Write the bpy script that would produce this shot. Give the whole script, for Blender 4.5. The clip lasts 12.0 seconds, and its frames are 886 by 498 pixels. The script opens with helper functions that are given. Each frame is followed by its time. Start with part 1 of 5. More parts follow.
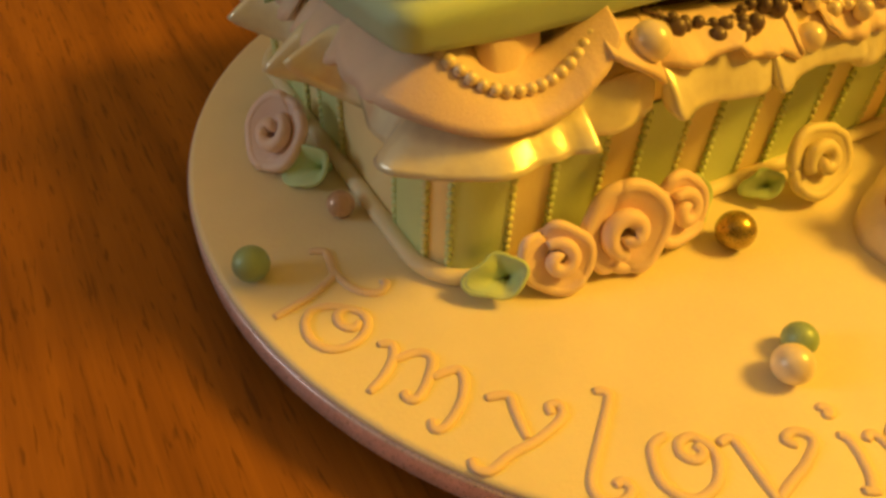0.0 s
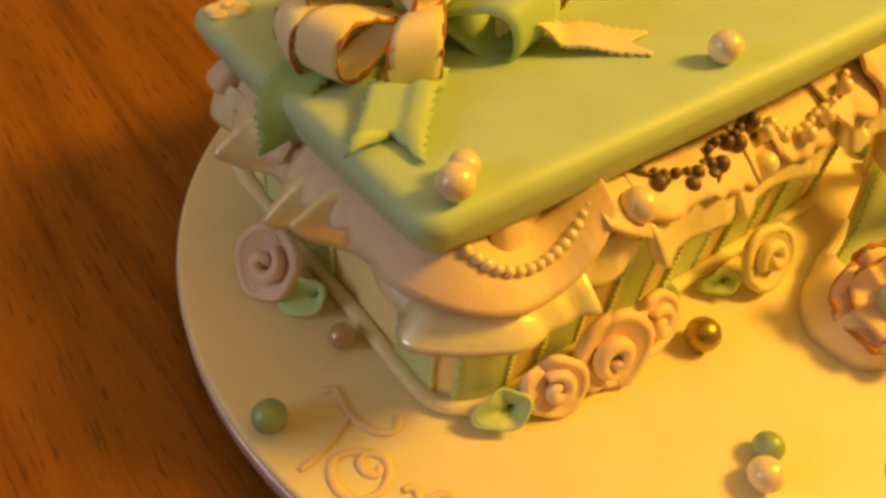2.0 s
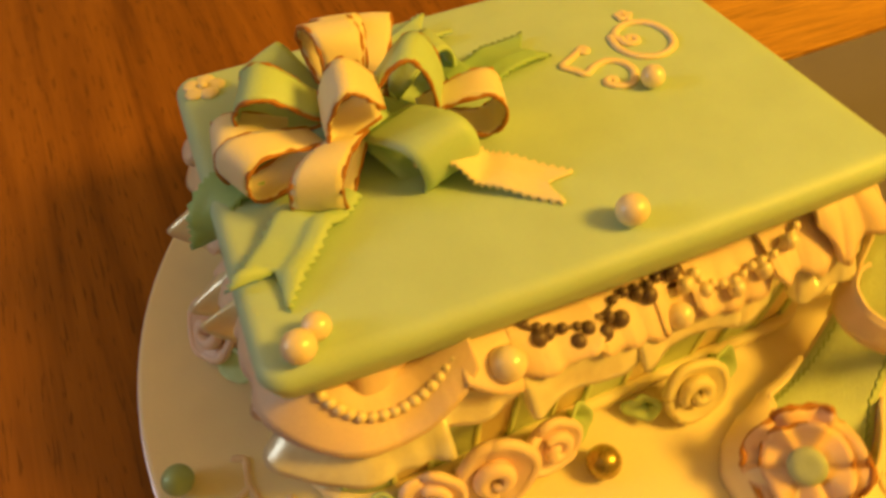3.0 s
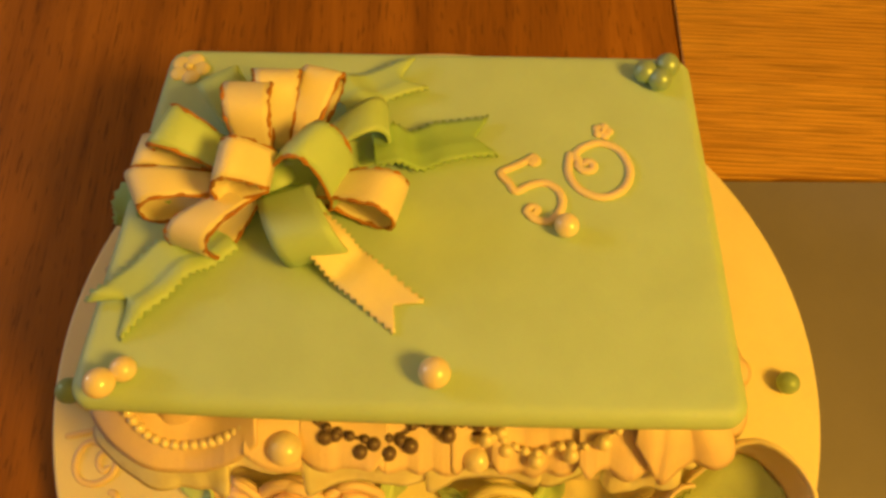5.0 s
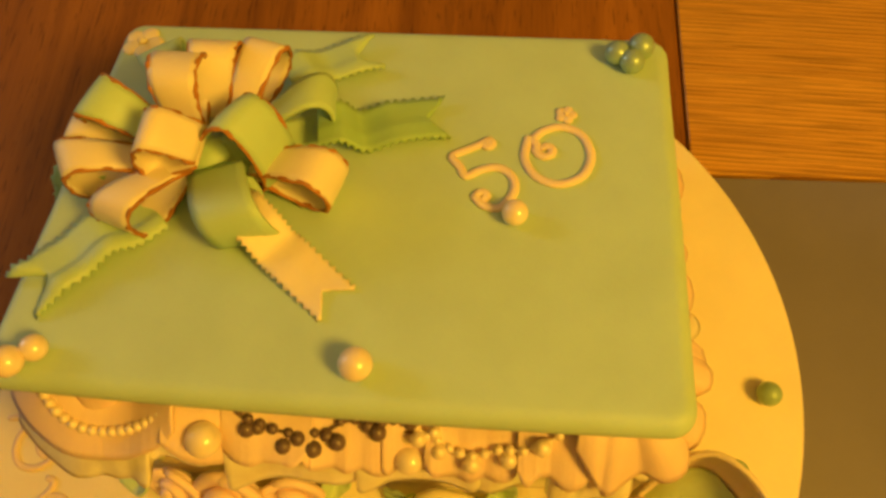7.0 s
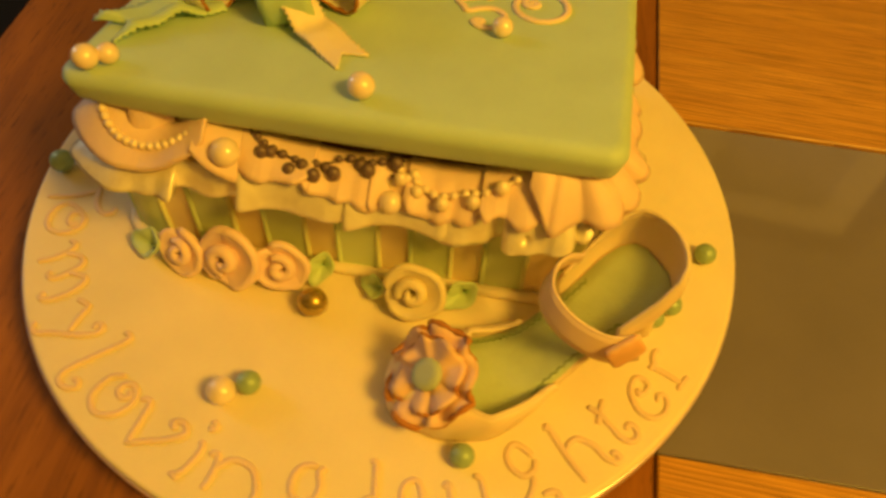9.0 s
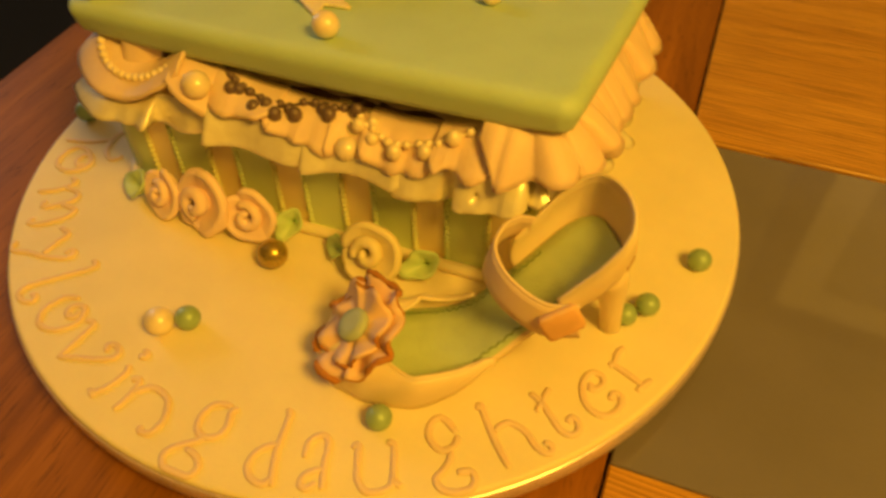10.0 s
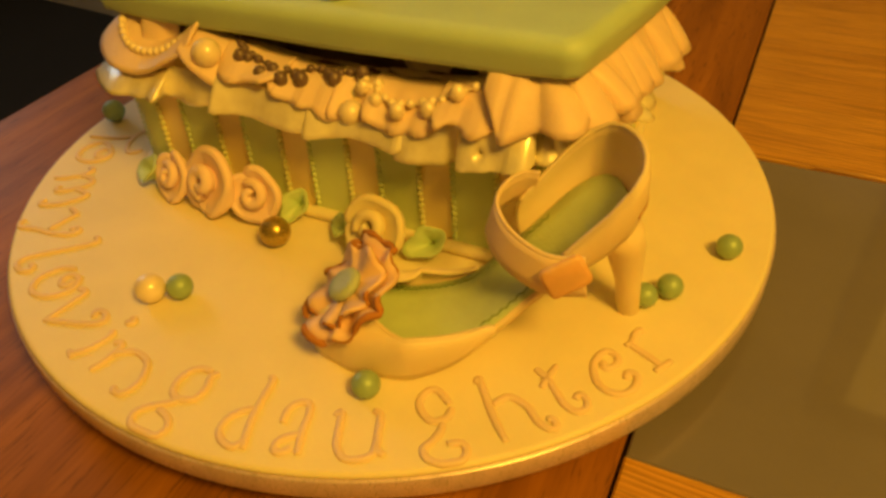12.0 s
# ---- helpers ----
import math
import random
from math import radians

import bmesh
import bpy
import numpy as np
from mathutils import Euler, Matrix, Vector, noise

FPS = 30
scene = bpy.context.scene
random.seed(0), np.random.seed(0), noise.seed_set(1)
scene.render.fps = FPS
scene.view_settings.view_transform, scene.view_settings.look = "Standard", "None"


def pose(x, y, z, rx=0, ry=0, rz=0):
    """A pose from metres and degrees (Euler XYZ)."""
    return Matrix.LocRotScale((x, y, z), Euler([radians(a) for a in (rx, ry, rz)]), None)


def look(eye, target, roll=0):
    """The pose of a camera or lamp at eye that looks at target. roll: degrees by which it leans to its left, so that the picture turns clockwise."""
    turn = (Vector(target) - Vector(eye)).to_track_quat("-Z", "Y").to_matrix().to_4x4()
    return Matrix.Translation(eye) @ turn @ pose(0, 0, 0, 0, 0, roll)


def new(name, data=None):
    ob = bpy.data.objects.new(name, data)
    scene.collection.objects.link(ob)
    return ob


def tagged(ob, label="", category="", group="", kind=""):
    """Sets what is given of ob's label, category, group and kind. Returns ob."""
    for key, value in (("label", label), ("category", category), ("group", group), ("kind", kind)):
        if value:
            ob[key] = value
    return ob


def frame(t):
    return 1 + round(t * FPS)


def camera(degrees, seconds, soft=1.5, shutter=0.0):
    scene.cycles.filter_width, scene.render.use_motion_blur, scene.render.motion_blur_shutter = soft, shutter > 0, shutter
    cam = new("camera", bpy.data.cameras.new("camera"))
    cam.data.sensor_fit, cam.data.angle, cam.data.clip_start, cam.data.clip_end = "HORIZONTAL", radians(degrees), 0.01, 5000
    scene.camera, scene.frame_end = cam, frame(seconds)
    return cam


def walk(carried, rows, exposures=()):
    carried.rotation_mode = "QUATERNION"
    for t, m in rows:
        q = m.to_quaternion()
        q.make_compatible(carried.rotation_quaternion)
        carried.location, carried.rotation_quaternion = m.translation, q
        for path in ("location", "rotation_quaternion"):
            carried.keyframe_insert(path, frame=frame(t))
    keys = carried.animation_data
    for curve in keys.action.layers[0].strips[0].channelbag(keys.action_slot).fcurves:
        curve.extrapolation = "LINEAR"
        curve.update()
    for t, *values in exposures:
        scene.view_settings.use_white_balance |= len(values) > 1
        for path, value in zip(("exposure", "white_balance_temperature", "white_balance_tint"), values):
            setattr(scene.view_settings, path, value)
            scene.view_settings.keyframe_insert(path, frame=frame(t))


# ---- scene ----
cam = camera(60.36, 12.0, soft=3.1, shutter=0.5)
PATH = [
    (0, -0.2117, -0.2348, 0.2120, -25.95, -43.53, 2.78),
    (0.5, -0.2258, -0.2225, 0.2049, -29.84, -43.46, 4.24),
    (1, -0.2377, -0.2034, 0.2173, -34.46, -46.21, 5.12),
    (1.5, -0.2320, -0.1918, 0.2526, -37.42, -46.59, 7.74),
    (2, -0.2283, -0.1799, 0.2743, -36.73, -47.33, 6.97),
    (2.5, -0.2030, -0.1865, 0.3132, -33.95, -50.52, 5.94),
    (3, -0.1291, -0.1719, 0.3399, -21.78, -53.91, 2.77),
    (3.5, -0.0692, -0.1673, 0.3649, -9.25, -57.46, 2.58),
    (3.7, -0.0455, -0.1692, 0.3745, -5.86, -57.56, 2.43),
    (5.3, 0.0152, -0.0856, 0.4146, 5.42, -68.31, 0.26),
    (5.5, 0.0245, -0.0801, 0.4064, 6.65, -68.28, -0.75),
    (6, 0.0348, -0.0734, 0.3936, 6.28, -69.12, -0.41),
    (6.5, 0.0382, -0.0753, 0.3936, 8.99, -68.86, -2.69),
    (7, 0.0478, -0.0945, 0.3905, 11.52, -66.94, -3.99),
    (7.5, 0.0517, -0.1483, 0.3847, 11.46, -63.24, -5.12),
    (7.7, 0.0453, -0.1866, 0.3807, 5.79, -62.47, -1.38),
    (9.3, 0.1302, -0.2744, 0.3429, 14.04, -52.46, 4.16),
    (9.5, 0.1599, -0.2728, 0.3270, 17.13, -51.31, 2.71),
    (10, 0.1815, -0.2820, 0.3083, 26.48, -47.49, -0.99),
    (10.5, 0.1937, -0.2815, 0.2973, 29.87, -44.70, -0.36),
    (11, 0.2106, -0.2744, 0.2796, 31.65, -40.93, -2.71),
    (11.5, 0.2140, -0.2830, 0.2593, 33.58, -38.90, -3.60),
    (12, 0.2142, -0.2960, 0.2473, 31.91, -39.24, -3.11),
]
# the clip's camera settles its exposure as it turns from the shaded side to the lit side
EXPOSURES = [(0, 0.35), (2.5, 0.54), (3.7, 0.38), (5.3, 0.21), (7.0, 0.12), (9.5, 0.05), (12, -0.08)]
walk(cam, [(t, pose(x, y, z, 90 + pitch, 0, yaw) @ pose(0, 0, 0, 0, 0, roll)) for t, x, y, z, yaw, pitch, roll in PATH], EXPOSURES)

# ---- world, lamps, exposure ----
world = bpy.data.worlds.new("room_air")
world.use_nodes = True
world.node_tree.nodes["Background"].inputs[0].default_value = (0.5, 0.42, 0.34, 1)
world.node_tree.nodes["Background"].inputs[1].default_value = 0.03
scene.world = world

TABLE_Z = -0.0145
TABLE = pose(0, 0, TABLE_Z, 0, 0, 5.0)
BOARD_Z = 0.012
LID = pose(-0.0105, 0.046, 0.1074, 0, 0, 3.0) @ pose(0, 0, 0, -8.7, -1.8, 0)

lamp = new("ceiling_lamp_light", bpy.data.lights.new("ceiling_lamp_light", "POINT"))
lamp.data.energy, lamp.data.color, lamp.data.shadow_soft_size = 74, (1.0, 0.518, 0.044), 0.19
lamp.matrix_world = pose(0.88, -0.44, 1.10)
window_light = new("window_light", bpy.data.lights.new("window_light", "AREA"))
window_light.data.energy, window_light.data.color = 12.5, (0.90, 0.94, 0.93)
window_light.data.shape, window_light.data.size, window_light.data.size_y = "RECTANGLE", 1.03, 0.90
window_light.matrix_world = look((-3.04, 0.73, 1.19), (0, 0.73, 1.19))


# ---- building helpers ----
def mesh_from(name, verts, faces, smooth=True):
    me = bpy.data.meshes.new(name)
    me.from_pydata([tuple(map(float, v)) for v in verts], [], faces)
    me.update()
    if smooth:
        me.polygons.foreach_set("use_smooth", [True] * len(me.polygons))
    return me


def part(name, geo, material, parent=None, label="", m=None, smooth=True):
    """One mesh object, under a thing or a part; geo is (verts, faces) or a bmesh."""
    if isinstance(geo, bmesh.types.BMesh):
        me = bpy.data.meshes.new(name)
        geo.to_mesh(me)
        geo.free()
        me.polygons.foreach_set("use_smooth", [smooth] * len(me.polygons))
    else:
        me = mesh_from(name, *geo, smooth=smooth)
    me.materials.append(material)
    ob = new(name, me)
    if parent:
        ob.parent = parent
    if m is not None:
        ob.matrix_basis = m
    if label:
        tagged(ob, label)
    return ob


def thing(name, m, label, category, group=""):
    ob = new(name)
    ob.empty_display_size = 0.01
    ob.matrix_basis = m
    return tagged(ob, label, category, group)


def joined(*geos):
    verts, faces = [], []
    for v, f in geos:
        n = len(verts)
        verts += [tuple(p) for p in v]
        faces += [tuple(i + n for i in face) for face in f]
    return verts, faces


def moved(geo, m):
    return [tuple(m @ Vector(v)) for v in geo[0]], geo[1]


def smooth_line(points, steps=6, closed=False):
    """A Catmull-Rom line through the points."""
    p = np.array(points, float)
    n = len(p)
    out = []
    for i in range(n if closed else n - 1):
        if closed:
            a, b, c, d = p[(i - 1) % n], p[i], p[(i + 1) % n], p[(i + 2) % n]
        else:
            a, b, c, d = p[max(i - 1, 0)], p[i], p[i + 1], p[min(i + 2, n - 1)]
        for s in np.arange(steps) / steps:
            out.append(0.5 * (2 * b + (c - a) * s + (2 * a - 5 * b + 4 * c - d) * s**2 + (3 * b - a - 3 * c + d) * s**3))
    if not closed:
        out.append(p[-1])
    return np.array(out)


def tube(line, radius, segs=8, closed=False, flat=1.0):
    """A round (or flattened) rod along a line; radius may be a list."""
    p = np.array(line, float)
    n = len(p)
    rad = np.full(n, radius) if np.isscalar(radius) else np.array(radius, float)
    if closed:
        tan = np.roll(p, -1, 0) - np.roll(p, 1, 0)
    else:
        tan = np.gradient(p, axis=0)
    tan /= np.linalg.norm(tan, axis=1)[:, None] + 1e-12
    up = np.array([0, 0, 1.0]) if abs(tan[0][2]) < 0.9 else np.array([1.0, 0, 0])
    verts, faces = [], []
    for i in range(n):
        up = up - tan[i] * (up @ tan[i])
        up /= np.linalg.norm(up) + 1e-12
        side = np.cross(tan[i], up)
        for k in range(segs):
            a = 2 * math.pi * k / segs
            verts.append(p[i] + rad[i] * (math.cos(a) * side + flat * math.sin(a) * up))
    for i in range(n if closed else n - 1):
        j = (i + 1) % n
        for k in range(segs):
            q = (k + 1) % segs
            faces.append((i * segs + k, i * segs + q, j * segs + q, j * segs + k))
    if not closed:
        faces.append(tuple(range(segs))[::-1])
        faces.append(tuple((n - 1) * segs + k for k in range(segs)))
    return verts, faces


def sheet(grid, thick, wrap=False):
    """A solid sheet from a grid of points, rows by columns, with the given thickness."""
    g = np.array(grid, float)
    n, m = g.shape[:2]
    if wrap:
        du = np.roll(g, -1, 0) - np.roll(g, 1, 0)
    else:
        du = np.gradient(g, axis=0)
    dv = np.gradient(g, axis=1)
    nor = np.cross(du, dv)
    nor /= np.linalg.norm(nor, axis=2)[:, :, None] + 1e-12
    top, bot = g + nor * thick / 2, g - nor * thick / 2
    verts = [tuple(v) for v in top.reshape(-1, 3)] + [tuple(v) for v in bot.reshape(-1, 3)]
    off, faces = n * m, []
    for i in range(n if wrap else n - 1):
        j = (i + 1) % n
        for k in range(m - 1):
            a, b, c, d = i * m + k, j * m + k, j * m + k + 1, i * m + k + 1
            faces += [(a, b, c, d), (off + d, off + c, off + b, off + a)]
        for k, flip in ((0, False), (m - 1, True)):
            a, b = i * m + k, j * m + k
            face = (a, off + a, off + b, b)
            faces.append(face[::-1] if flip else face)
    if not wrap:
        for i, flip in ((0, True), (n - 1, False)):
            for k in range(m - 1):
                a, b = i * m + k, i * m + k + 1
                face = (a, off + a, off + b, b)
                faces.append(face[::-1] if flip else face)
    return verts, faces


def lathe(profile, segs=48):
    """Turns (radius, height) pairs round z."""
    verts, faces, n = [], [], len(profile)
    for s in range(segs):
        a = 2 * math.pi * s / segs
        verts += [(r * math.cos(a), r * math.sin(a), z) for r, z in profile]
    for s in range(segs):
        t = (s + 1) % segs
        for k in range(n - 1):
            faces.append((s * n + k, t * n + k, t * n + k + 1, s * n + k + 1))
    faces.append(tuple(s * n for s in range(segs))[::-1])
    faces.append(tuple(s * n + n - 1 for s in range(segs)))
    return verts, faces


def ball(radius, squash=1.0, segs=20, rings=12):
    prof = [(max(radius * math.sin(math.pi * k / rings), radius * 0.01), -radius * squash * math.cos(math.pi * k / rings)) for k in range(rings + 1)]
    return lathe(prof, segs)


def round_rect(hx, hy, r, per=6, side=0):
    """The outline of a rounded rectangle, anticlockwise; side: extra points along each straight run."""
    out = []
    for cx, cy, a0 in ((hx - r, -hy + r, -90), (hx - r, hy - r, 0), (-hx + r, hy - r, 90), (-hx + r, -hy + r, 180)):
        for k in range(per + 1):
            a = radians(a0 + 90 * k / per)
            p = (cx + r * math.cos(a), cy + r * math.sin(a))
            if k == 0 and out:
                q = out[-1]
                out += [(q[0] + (p[0] - q[0]) * i / (side + 1), q[1] + (p[1] - q[1]) * i / (side + 1)) for i in range(1, side + 1)]
            out.append(p)
    p, q = out[0], out[-1]
    return out + [(q[0] + (p[0] - q[0]) * i / (side + 1), q[1] + (p[1] - q[1]) * i / (side + 1)) for i in range(1, side + 1)]


def loft(rings):
    """A closed solid through rings with equal counts."""
    n = len(rings[0])
    verts = [tuple(p) for ring in rings for p in ring]
    faces = []
    for i in range(len(rings) - 1):
        for k in range(n):
            q = (k + 1) % n
            faces.append((i * n + k, i * n + q, (i + 1) * n + q, (i + 1) * n + k))
    faces.append(tuple(range(n))[::-1])
    faces.append(tuple((len(rings) - 1) * n + k for k in range(n)))
    return verts, faces


def box_geo(x0, x1, y0, y1, z0, z1, bevel=0.0):
    hx, hy = (x1 - x0) / 2, (y1 - y0) / 2
    cx, cy = (x0 + x1) / 2, (y0 + y1) / 2
    b = max(bevel, 1e-5)
    rings = []
    for inset, z in ((b, z0), (0, z0 + b), (0, z1 - b), (b, z1)):
        rings.append([(cx + sx * (hx - inset), cy + sy * (hy - inset), z) for sx, sy in ((-1, -1), (1, -1), (1, 1), (-1, 1))])
    return loft(rings)


# ---- materials ----
def material(name, rough=0.5, metal=0.0):
    mat = bpy.data.materials.new(name)
    mat.use_nodes = True
    nt = mat.node_tree
    bsdf = nt.nodes["Principled BSDF"]
    bsdf.inputs["Roughness"].default_value = rough
    bsdf.inputs["Metallic"].default_value = metal
    return mat, nt, bsdf


def node(nt, kind, links=(), **values):
    n = nt.nodes.new(kind)
    for key, value in values.items():
        if key in n.inputs:
            n.inputs[key].default_value = value
    for socket, source in links:
        nt.links.new(source, n.inputs[socket])
    return n


def ramp(nt, fac, stops):
    n = nt.nodes.new("ShaderNodeValToRGB")
    while len(n.color_ramp.elements) < len(stops):
        n.color_ramp.elements.new(0.5)
    for e, (p, c) in zip(n.color_ramp.elements, stops):
        e.position, e.color = p, (*c, 1)
    nt.links.new(fac, n.inputs[0])
    return n


def shade(c, k):
    return tuple(min(1.0, x * k) for x in c)


def fondant(name, colour, second=None, rough=0.55, bump=0.25, scale=90.0, coat=0.0, spread=0.08):
    """Rolled sugar paste: soft mottling, faint powder and fine dimples."""
    mat, nt, bsdf = material(name, rough)
    pos = node(nt, "ShaderNodeTexCoord")
    big = node(nt, "ShaderNodeTexNoise", [("Vector", pos.outputs["Object"])], Scale=scale * 0.35, Detail=3.0)
    fine = node(nt, "ShaderNodeTexNoise", [("Vector", pos.outputs["Object"])], Scale=scale * 9, Detail=4.0)
    col = ramp(nt, big.outputs["Fac"], [(0.3, shade(colour, 1 - spread)), (0.55, colour), (0.75, second or shade(colour, 1 + spread * 0.6))])
    nt.links.new(col.outputs["Color"], bsdf.inputs["Base Color"])
    rgh = ramp(nt, fine.outputs["Fac"], [(0.2, (rough - 0.07,) * 3), (0.8, (rough + 0.1,) * 3)])
    nt.links.new(rgh.outputs["Color"], bsdf.inputs["Roughness"])
    add = node(nt, "ShaderNodeMath", [(0, big.outputs["Fac"]), (1, fine.outputs["Fac"])])
    bmp = node(nt, "ShaderNodeBump", [("Height", add.outputs[0])], Strength=bump, Distance=0.0006)
    nt.links.new(bmp.outputs["Normal"], bsdf.inputs["Normal"])
    bsdf.inputs["Subsurface Weight"].default_value = 0.12
    bsdf.inputs["Subsurface Radius"].default_value = (0.004, 0.0025, 0.0012)
    bsdf.inputs["Subsurface Scale"].default_value = 1.0
    bsdf.inputs["Coat Weight"].default_value = coat
    bsdf.inputs["Coat Roughness"].default_value = 0.3
    return mat


def lustre(name, colour, rough=0.28, metal=0.25, coat=0.35, scale=60.0, speck=1.0, crumple=0.0):
    """A pearly sugar surface brushed with lustre dust."""
    mat, nt, bsdf = material(name, rough, metal)
    pos = node(nt, "ShaderNodeTexCoord")
    big = node(nt, "ShaderNodeTexNoise", [("Vector", pos.outputs["Object"])], Scale=scale * 2, Detail=3.0)
    fine = node(nt, "ShaderNodeTexNoise", [("Vector", pos.outputs["Object"])], Scale=scale * 20, Detail=3.0)
    col = ramp(nt, big.outputs["Fac"], [(0.3, shade(colour, 0.86)), (0.7, shade(colour, 1.06))])
    nt.links.new(col.outputs["Color"], bsdf.inputs["Base Color"])
    rgh = ramp(nt, fine.outputs["Fac"], [(0.25, (rough - 0.06 * speck,) * 3), (0.75, (rough + 0.12 * speck,) * 3)])
    nt.links.new(rgh.outputs["Color"], bsdf.inputs["Roughness"])
    wide = node(nt, "ShaderNodeBump", [("Height", big.outputs["Fac"])], Strength=crumple, Distance=0.002)
    bmp = node(nt, "ShaderNodeBump", [("Height", fine.outputs["Fac"]), ("Normal", wide.outputs["Normal"])], Strength=0.08 * speck, Distance=0.0004)
    nt.links.new(bmp.outputs["Normal"], bsdf.inputs["Normal"])
    bsdf.inputs["Coat Weight"].default_value = coat
    bsdf.inputs["Coat Roughness"].default_value = 0.15
    return mat


def wood(name, dark, light, along, fine, rough=0.32, knots=0.5, cut=(0.28, 0.42), slant=0, figure=0.10, gloss=0.5):
    """Varnished boards, grain along the x or y of the object."""
    mat, nt, bsdf = material(name, rough)
    bsdf.inputs["Specular IOR Level"].default_value = gloss
    pos = node(nt, "ShaderNodeTexCoord")
    stretch = (4.0, 60.0, 60.0) if along == "x" else (60.0, 4.0, 60.0)
    mp = node(nt, "ShaderNodeMapping", [("Vector", pos.outputs["Object"])], Scale=stretch)
    wide = tuple(s * 0.22 for s in stretch)
    mp2 = node(nt, "ShaderNodeMapping", [("Vector", pos.outputs["Object"])], Scale=wide)
    mp0 = node(nt, "ShaderNodeMapping", [("Vector", pos.outputs["Object"])], Rotation=(0, 0, radians(slant)))
    mp3 = node(nt, "ShaderNodeMapping", [("Vector", mp0.outputs[0])], Scale=fine)
    grain = node(nt, "ShaderNodeTexNoise", [("Vector", mp.outputs[0])], Scale=1.0, Detail=6.0, Roughness=0.62, Distortion=0.6)
    band = node(nt, "ShaderNodeTexNoise", [("Vector", mp2.outputs[0])], Scale=1.0, Detail=3.0, Distortion=1.2)
    pores = node(nt, "ShaderNodeTexNoise", [("Vector", mp3.outputs[0])], Scale=1.0, Detail=2.0, Distortion=0.5)
    ring_pos = node(nt, "ShaderNodeMapping", [("Vector", mp0.outputs[0])], Scale=(0.10, 1.0, 1.0) if along == "x" else (1.0, 0.05, 1.0))
    saw = node(nt, "ShaderNodeTexWave", [("Vector", ring_pos.outputs[0])], Scale=95.0, Distortion=9.0, Detail=3.0)
    saw.bands_direction = "Y" if along == "x" else "X"
    saw.wave_profile = "SAW"
    saw.inputs["Detail Scale"].default_value = 0.35
    saw.inputs["Detail Roughness"].default_value = 0.6
    mix0 = node(nt, "ShaderNodeMix", [("A", grain.outputs["Fac"]), ("B", band.outputs["Fac"])], Factor=0.45)
    mix = node(nt, "ShaderNodeMix", [("A", mix0.outputs[0]), ("B", saw.outputs["Fac"])], Factor=figure)
    col = ramp(nt, mix.outputs[0], [(0.32, dark), (0.5, tuple((a + b) / 2 for a, b in zip(dark, light))), (0.68, light)])
    pore = ramp(nt, pores.outputs["Fac"], [(cut[0], (1 - knots,) * 3), (cut[1], (1, 1, 1))])
    mul = nt.nodes.new("ShaderNodeMix")
    mul.data_type, mul.blend_type = "RGBA", "MULTIPLY"
    mul.inputs["Factor"].default_value = 1.0
    nt.links.new(col.outputs["Color"], mul.inputs["A"])
    nt.links.new(pore.outputs["Color"], mul.inputs["B"])
    nt.links.new(mul.outputs["Result"], bsdf.inputs["Base Color"])
    rgh = ramp(nt, band.outputs["Fac"], [(0.3, (rough - 0.05,) * 3), (0.7, (rough + 0.12,) * 3)])
    nt.links.new(rgh.outputs["Color"], bsdf.inputs["Roughness"])
    bmp = node(nt, "ShaderNodeBump", [("Height", pores.outputs["Fac"])], Strength=0.12, Distance=0.0005)
    nt.links.new(bmp.outputs["Normal"], bsdf.inputs["Normal"])
    return mat


IVORY = fondant("ivory_fondant", (0.84, 0.74, 0.50), rough=0.5, spread=0.05)
LETTER = fondant("letter_paste", (0.83, 0.64, 0.475), rough=0.55)
NUMBER = fondant("number_paste", (0.86, 0.71, 0.50), rough=0.55)
GREEN = fondant("green_fondant", (0.485, 0.66, 0.47), rough=0.50, bump=0.1, spread=0.06)
STRIPE_GREEN = fondant("stripe_green_paste", (0.63, 0.75, 0.38), rough=0.45)
STRIPE_PINK = fondant("stripe_blush_paste", (0.95, 0.79, 0.44), rough=0.5)
LOOP_GREEN = fondant("loop_green_paste", (0.47, 0.66, 0.38), rough=0.5)
TAIL_GREEN = fondant("tail_green_paste", (0.33, 0.53, 0.22), rough=0.5)
# paler copy of the stripe green, for beads on the lamp side
PIPING_LIT = fondant("lit_side_piping_paste", (0.74, 0.76, 0.38), rough=0.4)
LOOP_CREAM = fondant("loop_cream_paste", (0.86, 0.76, 0.55), rough=0.5)
BROWN_EDGE = fondant("brown_dust_edge", (0.46, 0.19, 0.035), rough=0.7, spread=0.3, scale=200)
BLUSH = fondant("blush_ruffle_paste", (0.85, 0.645, 0.50), rough=0.5, bump=0.35, scale=120, spread=0.1)
ROSE_PINK = fondant("rose_pink_paste", (0.94, 0.71, 0.61), rough=0.5)
RUFFLE_PEACH = fondant("peach_ruffle_paste", (0.85, 0.58, 0.39), rough=0.5, spread=0.14, scale=160)
ROSE_DEEP = fondant("rose_deep_pink_paste", (0.86, 0.65, 0.57), rough=0.5)
ROSE_CREAM = fondant("rose_cream_paste", (0.84, 0.73, 0.44), rough=0.5)
LEAF = fondant("leaf_green_paste", (0.52, 0.68, 0.36), (0.70, 0.76, 0.46), rough=0.5)
# dark brown that holds the shade inside the box and under the lid
SHADE_BROWN = fondant("shaded_inside_brown", (0.16, 0.078, 0.034), rough=0.85, spread=0.3, scale=250)
SATIN = lustre("satin_ribbon_lustre", (0.98, 0.885, 0.63), rough=0.31, metal=0.20, coat=0.75, speck=0.0, crumple=0.22)
SATIN.node_tree.nodes["Principled BSDF"].inputs["Specular IOR Level"].default_value = 1.0
